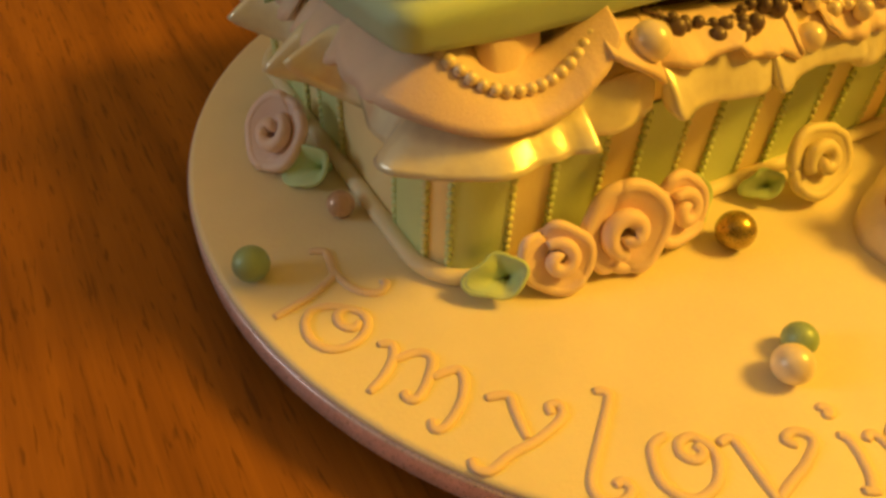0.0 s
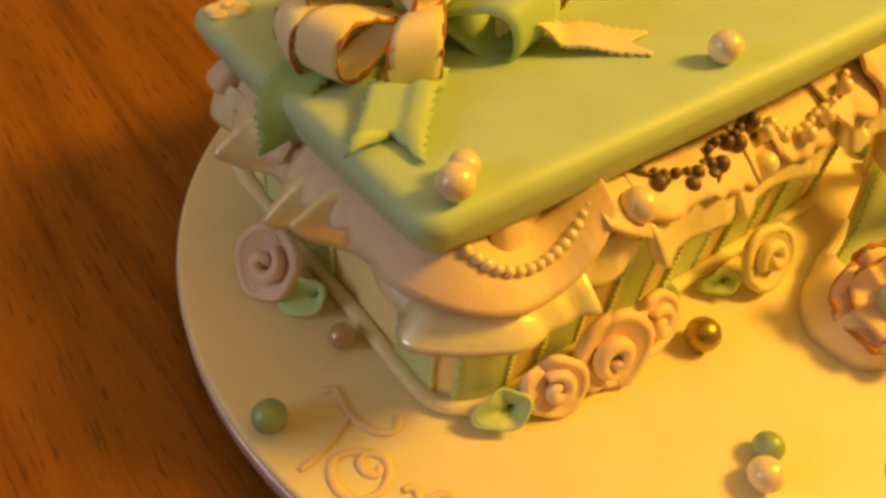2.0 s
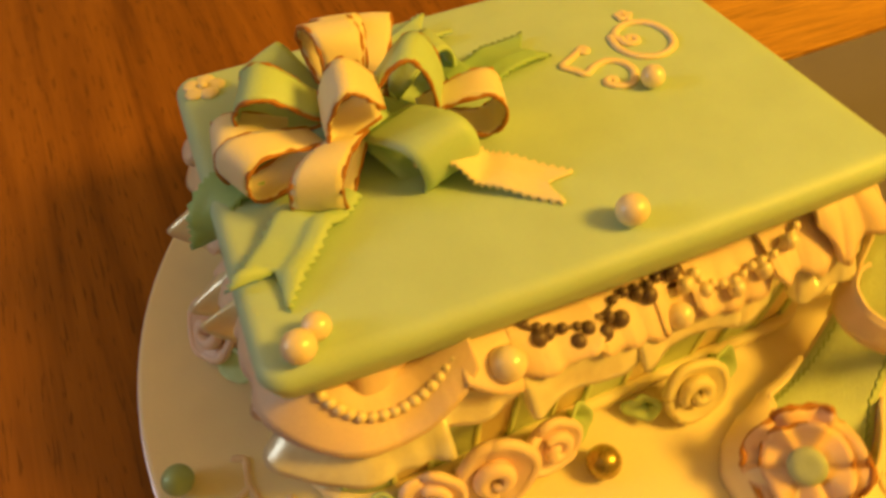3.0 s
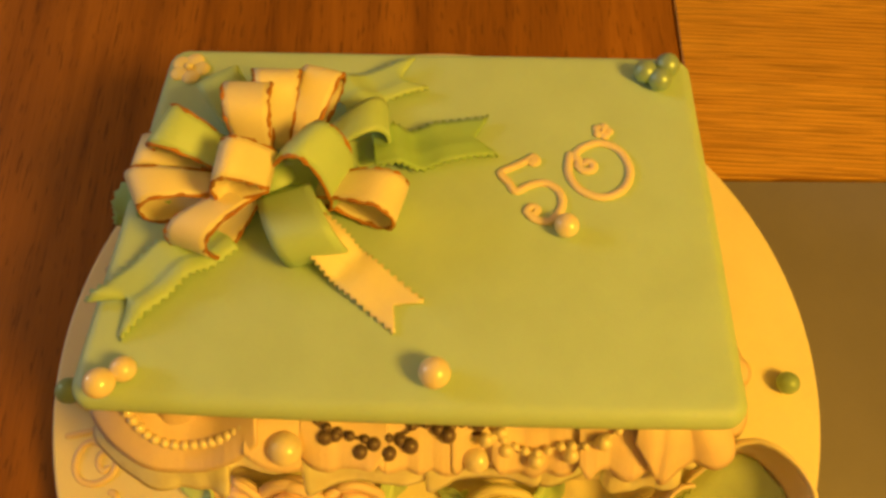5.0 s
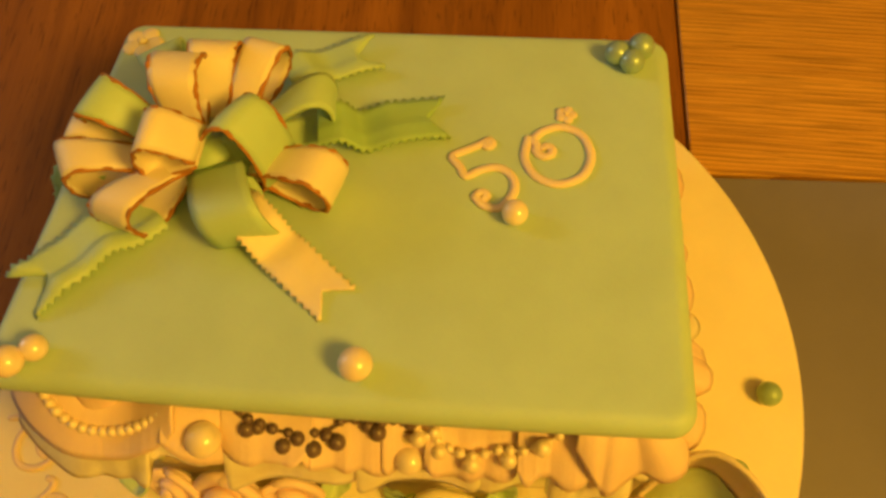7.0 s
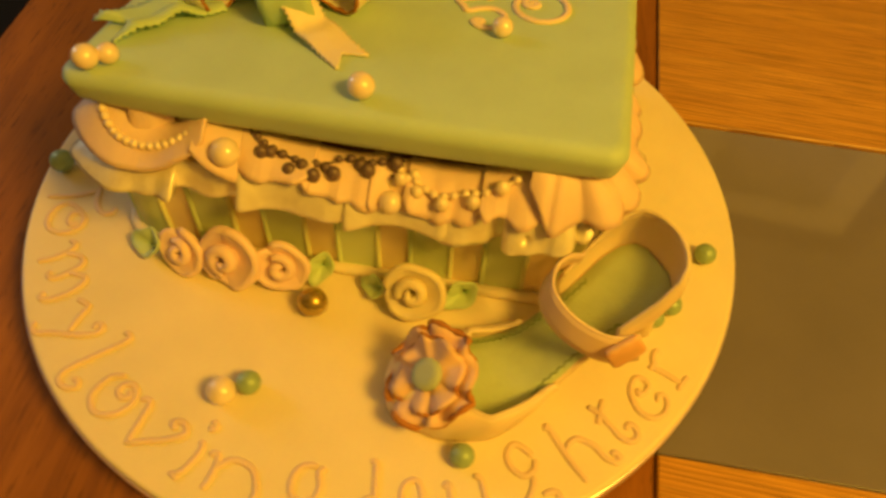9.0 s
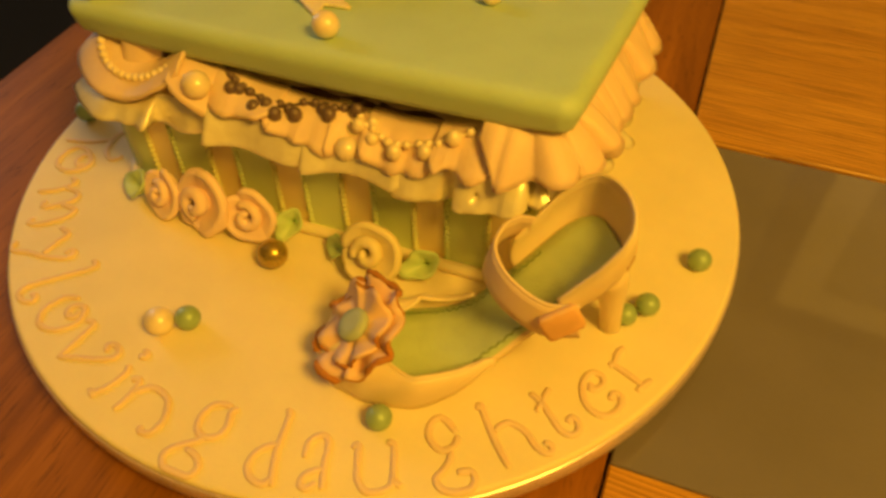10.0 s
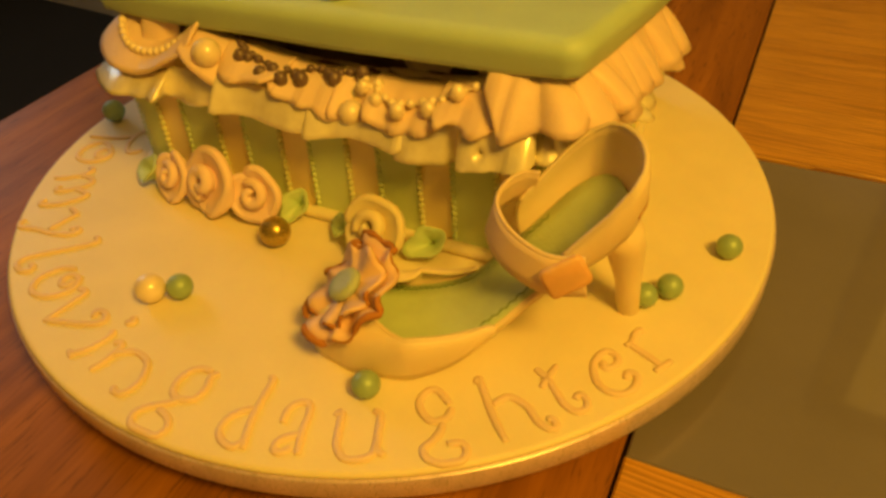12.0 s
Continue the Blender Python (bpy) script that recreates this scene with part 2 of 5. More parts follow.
BAND = lustre("board_band_satin", (0.80, 0.64, 0.69), rough=0.28, metal=0.42)
PEARL = lustre("ivory_pearl", (0.92, 0.78, 0.58), rough=0.30, metal=0.06, coat=0.5)
PEARL_GREEN = lustre("green_pearl", (0.33, 0.47, 0.27), rough=0.42, metal=0.15, coat=0.1)
PEARL_TEAL = lustre("teal_pearl", (0.34, 0.49, 0.40), rough=0.34, coat=0.2)
BUTTON = fondant("grey_green_button", (0.42, 0.50, 0.36), rough=0.5)
PEARL_BRONZE = lustre("bronze_pearl", (0.46, 0.33, 0.08), rough=0.26, metal=0.7, coat=0.3)
PEARL_COPPER = lustre("copper_pearl", (0.62, 0.40, 0.28))
PEARL_SLATE = lustre("slate_bead", (0.165, 0.110, 0.105), rough=0.40, metal=0.1, coat=0.15)
SHOE = fondant("shoe_paste", (0.86, 0.71, 0.47), rough=0.45)
SHOE_BAND = fondant("strap_paste", (0.85, 0.655, 0.46), rough=0.45)
INSOLE = fondant("insole_paste", (0.56, 0.69, 0.37), rough=0.5, bump=0.7, spread=0.22)
INSOLE_SEAM = fondant("insole_seam_paste", (0.17, 0.27, 0.08), rough=0.6)
BUCKLE = fondant("buckle_orange_dust", (0.80, 0.47, 0.22), (0.84, 0.60, 0.36), rough=0.5, scale=160, spread=0.2)
BOARD_WOOD = wood("dark_varnished_oak", (0.128, 0.042, 0.004), (0.40, 0.153, 0.015), "y", (560, 48, 560), rough=0.44, knots=0.38, cut=(0.33, 0.41), figure=0.03, gloss=0.28)
BOARD_WOOD.node_tree.nodes["Principled BSDF"].inputs["Specular IOR Level"].default_value = 0.22
PANEL_WOOD = wood("light_varnished_oak", (0.38, 0.165, 0.015), (0.68, 0.36, 0.05), "x", (18, 620, 620), knots=0.34, cut=(0.38, 0.52), slant=3, figure=0.30)
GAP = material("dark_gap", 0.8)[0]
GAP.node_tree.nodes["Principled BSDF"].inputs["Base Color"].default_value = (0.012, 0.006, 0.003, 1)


def plain(name, colour, rough, spread=0.1, scale=3.0):
    mat, nt, bsdf = material(name, rough)
    pos = node(nt, "ShaderNodeTexCoord")
    big = node(nt, "ShaderNodeTexNoise", [("Vector", pos.outputs["Object"])], Scale=scale, Detail=5.0)
    fine = node(nt, "ShaderNodeTexNoise", [("Vector", pos.outputs["Object"])], Scale=scale * 60, Detail=3.0)
    col = ramp(nt, big.outputs["Fac"], [(0.3, shade(colour, 1 - spread)), (0.7, shade(colour, 1 + spread))])
    nt.links.new(col.outputs["Color"], bsdf.inputs["Base Color"])
    bmp = node(nt, "ShaderNodeBump", [("Height", fine.outputs["Fac"])], Strength=0.1, Distance=0.001)
    nt.links.new(bmp.outputs["Normal"], bsdf.inputs["Normal"])
    return mat


TAUPE = plain("taupe_glazed_tile", (0.172, 0.152, 0.182), 0.25, 0.10, 9.0)
glaze = TAUPE.node_tree.nodes["Principled BSDF"].inputs
glaze["Coat Weight"].default_value, glaze["Coat Roughness"].default_value, glaze["Coat IOR"].default_value = 1.0, 0.05, 1.8
CARPET = plain("dark_carpet", (0.007, 0.006, 0.0055), 1.0)
WALL = plain("warm_wall_paint", (0.34, 0.325, 0.30), 0.8)
CEIL = plain("white_ceiling_paint", (0.66, 0.64, 0.60), 0.85)
WHITE = plain("white_gloss_paint", (0.84, 0.82, 0.76), 0.5)
HATCH = plain("dull_brown_frame_paint", (0.13, 0.10, 0.08), 0.6)
PANEL = plain("grey_panel_paint", (0.50, 0.48, 0.46), 0.6)

# ---- the room ----
def room():
    zf, zc, x0, x1, y0, y1, w = -0.77, 2.10, -3.0, 3.0, -2.6, 1.36, 0.12
    wa, wb, za, zb = 0.20, 1.26, 0.72, 1.66
    tagged(part("floor", box_geo(x0 - w, x1 + w, y0 - w, y1 + w, zf - 0.1, zf), CARPET, smooth=False), "dark carpeted floor under the dining table", "floor", kind="structure")
    tagged(part("ceiling", box_geo(x0 - w, x1 + w, y0 - w, y1 + w, zc, zc + 0.1), CEIL, smooth=False), "plain white painted ceiling", "ceiling", kind="structure")
    tagged(part("wall_north", box_geo(x0, x1, y1, y1 + w, zf, zc), WALL, smooth=False), "plain warm painted wall", "wall", kind="structure")
    tagged(part("wall_south", box_geo(x0, x1, y0 - w, y0, zf, zc), WALL, smooth=False), "plain warm painted wall", "wall", kind="structure")
    tagged(part("wall_east", box_geo(x1, x1 + w, y0 - w, y1 + w, zf, zc), WALL, smooth=False), "plain warm painted wall", "wall", kind="structure")
    west = joined(box_geo(x0 - w, x0, y0 - w, wa, zf, zc), box_geo(x0 - w, x0, wb, y1 + w, zf, zc), box_geo(x0 - w, x0, wa, wb, zf, za), box_geo(x0 - w, x0, wa, wb, zb, zc))
    tagged(part("wall_west", west, WALL, smooth=False), "plain warm painted wall with a window opening", "wall", kind="structure")
    win = tagged(new("window_1"), "plain white framed window in dull daylight", "window", kind="structure")
    bars = joined(box_geo(x0 - 0.10, x0 - 0.06, wa, wa + 0.05, za, zb), box_geo(x0 - 0.10, x0 - 0.06, wb - 0.05, wb, za, zb), box_geo(x0 - 0.10, x0 - 0.06, wa + 0.05, wb - 0.05, za, za + 0.05), box_geo(x0 - 0.10, x0 - 0.06, wa + 0.05, wb - 0.05, zb - 0.05, zb))
    part("window_frame", bars, CEIL, win, "white painted frame", smooth=False)
    # narrow panelled door in a brown frame
    door = tagged(new("door_1"), "narrow white panelled door shut in a brown frame", "door", kind="structure")
    dx0, dx1, top, face = 0.42, 0.95, 1.37, y1 - 0.004
    for name, a, b, c, d in (("door_jamb", dx0 - 0.075, dx0, zf, top + 0.075), ("door_jamb", dx1, dx1 + 0.075, zf, top + 0.075), ("door_head", dx0, dx1, top, top + 0.075)):
        part(name, box_geo(a, b, face - 0.035, face, c, d, 0.003), HATCH, door, "dull brown painted frame", smooth=False)
    leaf_parts = [box_geo(dx0 + 0.003, dx0 + 0.095, face - 0.022, face, zf + 0.005, top - 0.003, 0.002), box_geo(dx1 - 0.095, dx1 - 0.003, face - 0.022, face, zf + 0.005, top - 0.003, 0.002)]
    for c, d in ((zf + 0.005, zf + 0.20), (0.05, 0.17), (top - 0.10, top - 0.003)):
        leaf_parts.append(box_geo(dx0 + 0.095, dx1 - 0.095, face - 0.022, face, c, d, 0.002))
    part("door_leaf", joined(*leaf_parts), WHITE, door, "white painted stiles and rails", smooth=False)
    for c, d in ((zf + 0.20, 0.05), (0.17, top - 0.10)):
        part("door_panel", box_geo(dx0 + 0.094, dx1 - 0.094, face - 0.010, face, c, d), PANEL, door, "grey recessed panel", smooth=False)
    part("door_handle", moved(lathe([(0.001, 0.0), (0.010, 0.0), (0.008, 0.018), (0.020, 0.030), (0.022, 0.042), (0.014, 0.050), (0.001, 0.052)], 20), pose(dx1 - 0.05, face - 0.022, 0.18, 90, 0, 0)), HATCH, door, "round brown knob")


room()


# ---- the table ----
def table():
    t = thing("dining_table", TABLE, "varnished oak dining table with a glazed taupe inset strip", "table")
    u0, u1, v0, v1, seam, d = -0.3150, 1.25, -0.43, 0.45, 0.1652, 0.028
    part("under_top", box_geo(u0 + 0.01, u1, v0 + 0.01, v1 - 0.01, -d - 0.01, -0.006), GAP, t, "dark gap under the boards", smooth=False)
    part("end_board", box_geo(u0, seam - 0.0008, v0, v1, -d, 0, 0.0012), BOARD_WOOD, t, "dark varnished oak end board with straight grain", smooth=False)
    part("plank", box_geo(seam + 0.0008, u1, 0.1280, v1, -d, 0, 0.0010), PANEL_WOOD, t, "golden varnished oak plank", smooth=False)
    part("plank", box_geo(seam + 0.0008, u1, v0, -0.1192, -d, 0, 0.0010), PANEL_WOOD, t, "golden varnished oak plank", smooth=False)
    part("inset_tile", box_geo(seam + 0.0010, u1, -0.1182, 0.1266, -d, -0.0015, 0.0008), TAUPE, t, "glossy taupe glazed inset strip", smooth=False)
    for x, y in ((u0 + 0.06, v0 + 0.06), (u0 + 0.06, v1 - 0.06), (u1 - 0.06, v0 + 0.06), (u1 - 0.06, v1 - 0.06)):
        part("leg", box_geo(x - 0.035, x + 0.035, y - 0.035, y + 0.035, -0.752, -d, 0.004), BOARD_WOOD, t, smooth=False)


table()


# ---- the cake board ----
RB = 0.2032


def cake_board():
    b = thing("cake_board", pose(0, 0, 0), "round ivory iced cake board with a pale satin band", "cake board")
    prof = [(0.002, -0.002), (RB - 0.003, -0.002), (RB - 0.0012, -0.0008), (RB - 0.0012, BOARD_Z - 0.003)]
    for k in range(1, 6):
        a = radians(90 * k / 5)
        prof.append((RB - 0.0028 + 0.0028 * math.cos(a), BOARD_Z - 0.0028 + 0.0028 * math.sin(a)))
    prof += [(RB * 0.6, BOARD_Z), (RB * 0.3, BOARD_Z), (0.002, BOARD_Z)]
    part("icing", lathe(prof, 128), IVORY, b, "smooth ivory icing with rounded edge")
    part("satin_band", lathe([(RB - 0.002, -0.0016), (RB + 0.0006, -0.0016), (RB + 0.0008, -0.001), (RB + 0.0008, BOARD_Z - 0.0036), (RB + 0.0004, BOARD_Z - 0.003), (RB - 0.002, BOARD_Z - 0.003)], 128), BAND, b, "pale lilac satin band")
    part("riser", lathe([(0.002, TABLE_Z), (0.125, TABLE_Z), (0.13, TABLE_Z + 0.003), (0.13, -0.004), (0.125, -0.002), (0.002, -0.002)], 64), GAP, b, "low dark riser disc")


cake_board()

# ---- the box cake ----
BOX = pose(-0.0130, 0.0383, BOARD_Z, 0, 0, 5.2)
BHX, BHY, BR = 0.1245, 0.0925, 0.02


def box_wall(s, off=0.0):
    """A place on the box's outline by metres from the front left corner along the front, with the outward normal."""
    hx, hy, r = BHX, BHY, BR
    quarter = r * math.pi / 2
    lengths = [2 * (hx - r), quarter, 2 * (hy - r), quarter, 2 * (hx - r), quarter, 2 * (hy - r), quarter]
    total = sum(lengths)
    s = s % total
    x, y, a = -hx + r, -hy, 0.0
    for k, n in enumerate(lengths):
        if s <= n + 1e-9:
            break
        s -= n
    side = k // 2
    base = [(-hx + r, -hy), (hx, -hy + r), (hx - r, hy), (-hx, hy - r)][side]
    dirs = [(1, 0), (0, 1), (-1, 0), (0, -1)]
    d, n = dirs[side], dirs[(side + 3) % 4]
    if k % 2 == 0:
        p = (base[0] + d[0] * s, base[1] + d[1] * s)
        nor = n
    else:
        a = s / r
        c = (base[0] + d[0] * lengths[k - 1] - n[0] * r, base[1] + d[1] * lengths[k - 1] - n[1] * r)
        nor = (n[0] * math.cos(a) + d[0] * math.sin(a), n[1] * math.cos(a) + d[1] * math.sin(a))
        p = (c[0] + nor[0] * r, c[1] + nor[1] * r)
    return p[0] + nor[0] * off, p[1] + nor[1] * off, nor[0], nor[1]


PERIM = 4 * (BHX - BR) + 4 * (BHY - BR) + 2 * math.pi * BR


def frill(nodes, out_top=-0.012, steps=6, rag=0.0005, power=0.8, seed=1, rows=8):
    """A piece of ruffle off the box wall through nodes (distance along the wall, outward swing, lower edge, upper edge)."""
    rng = random.Random(seed)
    grid = []
    for s, out, zb, zt in smooth_line(nodes, steps):
        rnd = rng.uniform(-1, 1)
        row = []
        for k in range(rows + 1):
            v = k / rows
            off = out_top + (out - out_top) * v**power
            z = zt + (zb - zt) * v**1.3 + rag * rnd * v
            x, y, nx, ny = box_wall(s, off)
            row.append((x, y, z))
        grid.append(row)
    return grid


def pleats(s0, s1, step, inner, outer, low, high, seed):
    """Nodes of a run of soft tube-like pleats with round crests and narrow valleys; low and high give the edges at both ends."""
    rng = random.Random(seed)
    nodes, s = [], s0
    while s < s1:
        u = (s - s0) / (s1 - s0)
        zb, zt = low[0] + (low[1] - low[0]) * u, high[0] + (high[1] - high[0]) * u
        wide = step * rng.uniform(1.3, 2.3)
        out, drop = outer + rng.uniform(-0.0050, 0.0030), rng.uniform(-0.0045, 0.0045)
        nodes.append((s, inner + rng.uniform(-0.002, 0.002), zb - 0.0010, zt - 0.0040))
        for f, k in ((0.20, 0.80), (0.40, 1.0), (0.60, 1.0), (0.80, 0.82)):
            nodes.append((s + wide * f, inner + (out - inner) * k, zb + drop + 0.0018 * k, zt + 0.0030 * k))
        s += wide
    return nodes


def box_cake():
    c = thing("box_cake", BOX, "striped green and blush iced cake like an open box", "cake")
    outline = round_rect(BHX, BHY, BR, 8)
    top = lambda y: 0.0745 - 0.10 * (y + BHY)
    rings = [[(x, y, 0.0) for x, y in outline], [(x, y, 0.0006) for x, y in outline], [(x, y, 0.0015) for x, y in outline], [(x, y, 0.030) for x, y in outline], [(x, y, top(y) - 0.005) for x, y in outline], [(x, y, top(y) - 0.003) for x, y in outline], [(x * 0.985, y * 0.98, top(y)) for x, y in outline]]
    part("body", loft(rings), STRIPE_PINK, c, "blush iced box side")
    # green stripes stand proud of the blush wall
    width = 0.0205
    for s in [-0.0465] + [-0.0155 + 0.0385 * k for k in range(20)]:
        if s > PERIM - 0.09:
            break
        grid = []
        for f in (0, 0.03, 0.2, 0.4, 0.6, 0.8, 0.97, 1):
            x, y, nx, ny = box_wall(s + width * f, 0.0006)
            grid.append([(x, y, z) for z in (0.001, 0.0016, 0.02, 0.04, 0.0554, 0.056)])
        part("stripe", sheet(grid, 0.0012), STRIPE_GREEN, c)
        for e in (s - 0.0004, s + width + 0.0004):
            beads = []
            for k in range(15):
                x, y, nx, ny = box_wall(e, 0.0010)
                beads.append(moved(ball(0.0016, 1.0, 8, 6), pose(x, y, 0.0045 + k * 0.0034)))
            # right-hand beads are coloured paler to show them lit; left ones stay stripe green
            tagged(part("piping", joined(*beads), STRIPE_GREEN if e < s else PIPING_LIT, c), kind="stuff")
    line = [box_wall(PERIM * k / 160, 0.0035) for k in range(160)]
    part("base_roll", tube([(p[0], p[1], 0.0030) for p in line], 0.0036, 10, closed=True, flat=0.85), IVORY, c, "rolled ivory icing edge round the foot")
    # the shade of the open box is put into this slab's dark colour
    part("inside_shade", loft([[(x * 0.975, y * 0.97, top(y) - 0.004) for x, y in outline], [(x * 0.965, y * 0.955, top(y) + 0.0012) for x, y in outline], [(x * 0.6, y * 0.6, top(y) + 0.0016) for x, y in outline]]), SHADE_BROWN, c, "dark brown top inside the open box, shade put into its colour")
    return c


CAKE = box_cake()


def frills():
    # satin ribbon under, blush tissue over; distances run along the wall from the front left corner
    P = PERIM
    satin = (
        # band round the front left corner, ending in an upright fold
        [(-0.0640, 0.0060, 0.0530, 0.0660), (-0.0540, 0.0085, 0.0525, 0.0660), (-0.0440, 0.0115, 0.0530, 0.0660), (-0.0350, 0.0115, 0.0540, 0.0660), (-0.0310, 0.0120, 0.0548, 0.0665), (-0.0280, 0.0195, 0.0552, 0.0665), (-0.0245, 0.0215, 0.0555, 0.0665), (-0.0190, 0.0180, 0.0562, 0.0665), (-0.0110, 0.0160, 0.0570, 0.0665), (-0.0040, 0.0172, 0.0578, 0.0665), (0.0030, 0.0150, 0.0580, 0.0670), (0.0100, 0.0162, 0.0585, 0.0675), (0.0160, 0.0160, 0.0590, 0.0685), (0.0205, 0.0188, 0.0596, 0.0695), (0.0232, 0.0196, 0.0600, 0.0700), (0.0240, 0.0170, 0.0602, 0.0700), (0.0232, 0.0090, 0.0585, 0.0710), (0.0275, 0.0060, 0.0565, 0.0720), (0.0360, 0.0085, 0.0556, 0.0725), (0.0430, 0.0095, 0.0566, 0.0730), (0.0500, 0.0075, 0.0576, 0.0730), (0.0560, 0.0060, 0.0585, 0.0730)],
        # two long panels of the front ribbon, each tucked behind the next
        [(0.0600, 0.0060, 0.0630, 0.0740), (0.0566, 0.0110, 0.0625, 0.0745), (0.0568, 0.0172, 0.0612, 0.0750), (0.0590, 0.0190, 0.0606, 0.0745), (0.0640, 0.0165, 0.0602, 0.0735), (0.0700, 0.0138, 0.0596, 0.0730), (0.0780, 0.0125, 0.0587, 0.0730), (0.0865, 0.0135, 0.0578, 0.0730), (0.0940, 0.0142, 0.0570, 0.0730), (0.1000, 0.0145, 0.0566, 0.0720), (0.1070, 0.0125, 0.0566, 0.0710), (0.1120, 0.0080, 0.0580, 0.0710)],
        [(0.1130, 0.0070, 0.0590, 0.0710), (0.1090, 0.0110, 0.0580, 0.0710), (0.1084, 0.0160, 0.0566, 0.0705), (0.1105, 0.0172, 0.0562, 0.0700), (0.1160, 0.0150, 0.0566, 0.0690), (0.1215, 0.0122, 0.0568, 0.0690), (0.1310, 0.0110, 0.0580, 0.0690), (0.1420, 0.0118, 0.0574, 0.0690), (0.1500, 0.0138, 0.0570, 0.0690), (0.1545, 0.0152, 0.0572, 0.0690), (0.1572, 0.0130, 0.0582, 0.0690), (0.1568, 0.0080, 0.0590, 0.0690)],
        [(0.1560, 0.0060, 0.0560, 0.0710), (0.1535, 0.0100, 0.0545, 0.0710), (0.1545, 0.0135, 0.0536, 0.0710), (0.1600, 0.0150, 0.0538, 0.0710), (0.1650, 0.0142, 0.0538, 0.0710), (0.1705, 0.0120, 0.0536, 0.0710), (0.1760, 0.0100, 0.0534, 0.0710), (0.1800, 0.0060, 0.0540, 0.0710), (0.1850, 0.0050, 0.0560, 0.0710)],
        # thick soft end piece near the right corner
        [(0.1880, 0.0050, 0.0590, 0.0750), (0.1850, 0.0110, 0.0580, 0.0755), (0.1858, 0.0155, 0.0572, 0.0760), (0.1885, 0.0172, 0.0572, 0.0760), (0.1925, 0.0168, 0.0580, 0.0765), (0.1965, 0.0165, 0.0586, 0.0765), (0.2010, 0.0150, 0.0592, 0.0765), (0.2050, 0.0150, 0.0596, 0.0760), (0.2090, 0.0165, 0.0604, 0.0755), (0.2120, 0.0160, 0.0620, 0.0750), (0.2138, 0.0115, 0.0630, 0.0745), (0.2142, 0.0060, 0.0640, 0.0740)],
        pleats(0.2140, 0.2920, 0.0115, 0.0060, 0.0165, (0.0620, 0.0480), (0.0700, 0.0640), 31),
        pleats(0.2860, 0.4100, 0.0120, 0.0060, 0.0165, (0.0470, 0.0300), (0.0610, 0.0480), 32),
        # broad folds down the left side
        [(P - 0.1900, 0.0080, 0.0400, 0.0580), (P - 0.1760, 0.0140, 0.0420, 0.0580), (P - 0.1620, 0.0100, 0.0400, 0.0600), (P - 0.1490, 0.0220, 0.0490, 0.0640), (P - 0.1435, 0.0285, 0.0510, 0.0650), (P - 0.1390, 0.0240, 0.0480, 0.0650), (P - 0.1280, 0.0100, 0.0430, 0.0650), (P - 0.1160, 0.0120, 0.0440, 0.0660), (P - 0.1045, 0.0240, 0.0490, 0.0680), (P - 0.0990, 0.0295, 0.0505, 0.0680), (P - 0.0955, 0.0240, 0.0480, 0.0680), (P - 0.0905, 0.0110, 0.0450, 0.0700), (P - 0.0865, 0.0190, 0.0550, 0.0710), (P - 0.0820, 0.0265, 0.0620, 0.0720), (P - 0.0785, 0.0220, 0.0560, 0.0720), (P - 0.0720, 0.0080, 0.0470, 0.0710), (P - 0.0600, 0.0060, 0.0500, 0.0710)],
        # ribbon end poking out under the right-hand pleats
        [(0.2690, 0.0080, 0.0570, 0.0640), (0.2725, 0.0180, 0.0560, 0.0665), (0.2765, 0.0225, 0.0545, 0.0665), (0.2815, 0.0228, 0.0540, 0.0655), (0.2855, 0.0185, 0.0545, 0.0640), (0.2885, 0.0080, 0.0540, 0.0610)],
    )
    for k, nodes in enumerate(satin):
        grid = frill(nodes, 0.0020 if k == 0 else 0.0040 if k < 5 else 0.004 if k > 6 else -0.002, rag=0.0001, power=0.9 if k < 7 else 1.0, steps=6 if k != 4 else 10, rows=8 if k != 4 else 24, seed=k)
        if k == 4:
            # a finger-deep dimple pressed into the soft paste
            cx, cy, nx, ny = box_wall(0.1948, 0.0166)
            for row in grid:
                for i, (x, y, z) in enumerate(row):
                    d = ((x - cx) ** 2 + (z - 0.0648) ** 2) / 0.0017**2
                    row[i] = (x - nx * 0.0065 * math.exp(-d), y - ny * 0.0065 * math.exp(-d), z)
        part("satin_frill", sheet(grid, 0.0024 if k == 4 else 0.0011), SATIN, CAKE, "cream satin lustre frill")
    # upright rolled tube of ribbon at the right corner
    roll = []
    for z in (0.0610, 0.0625, 0.0660, 0.0700, 0.0760):
        x, y, nx, ny = box_wall(0.2230, 0.0095 - (z - 0.061) * 0.30)
        roll.append((x, y, z))
    part("satin_roll", tube(smooth_line(roll, 4), 0.0034, 14), SATIN, CAKE, "rolled end of cream satin ribbon")
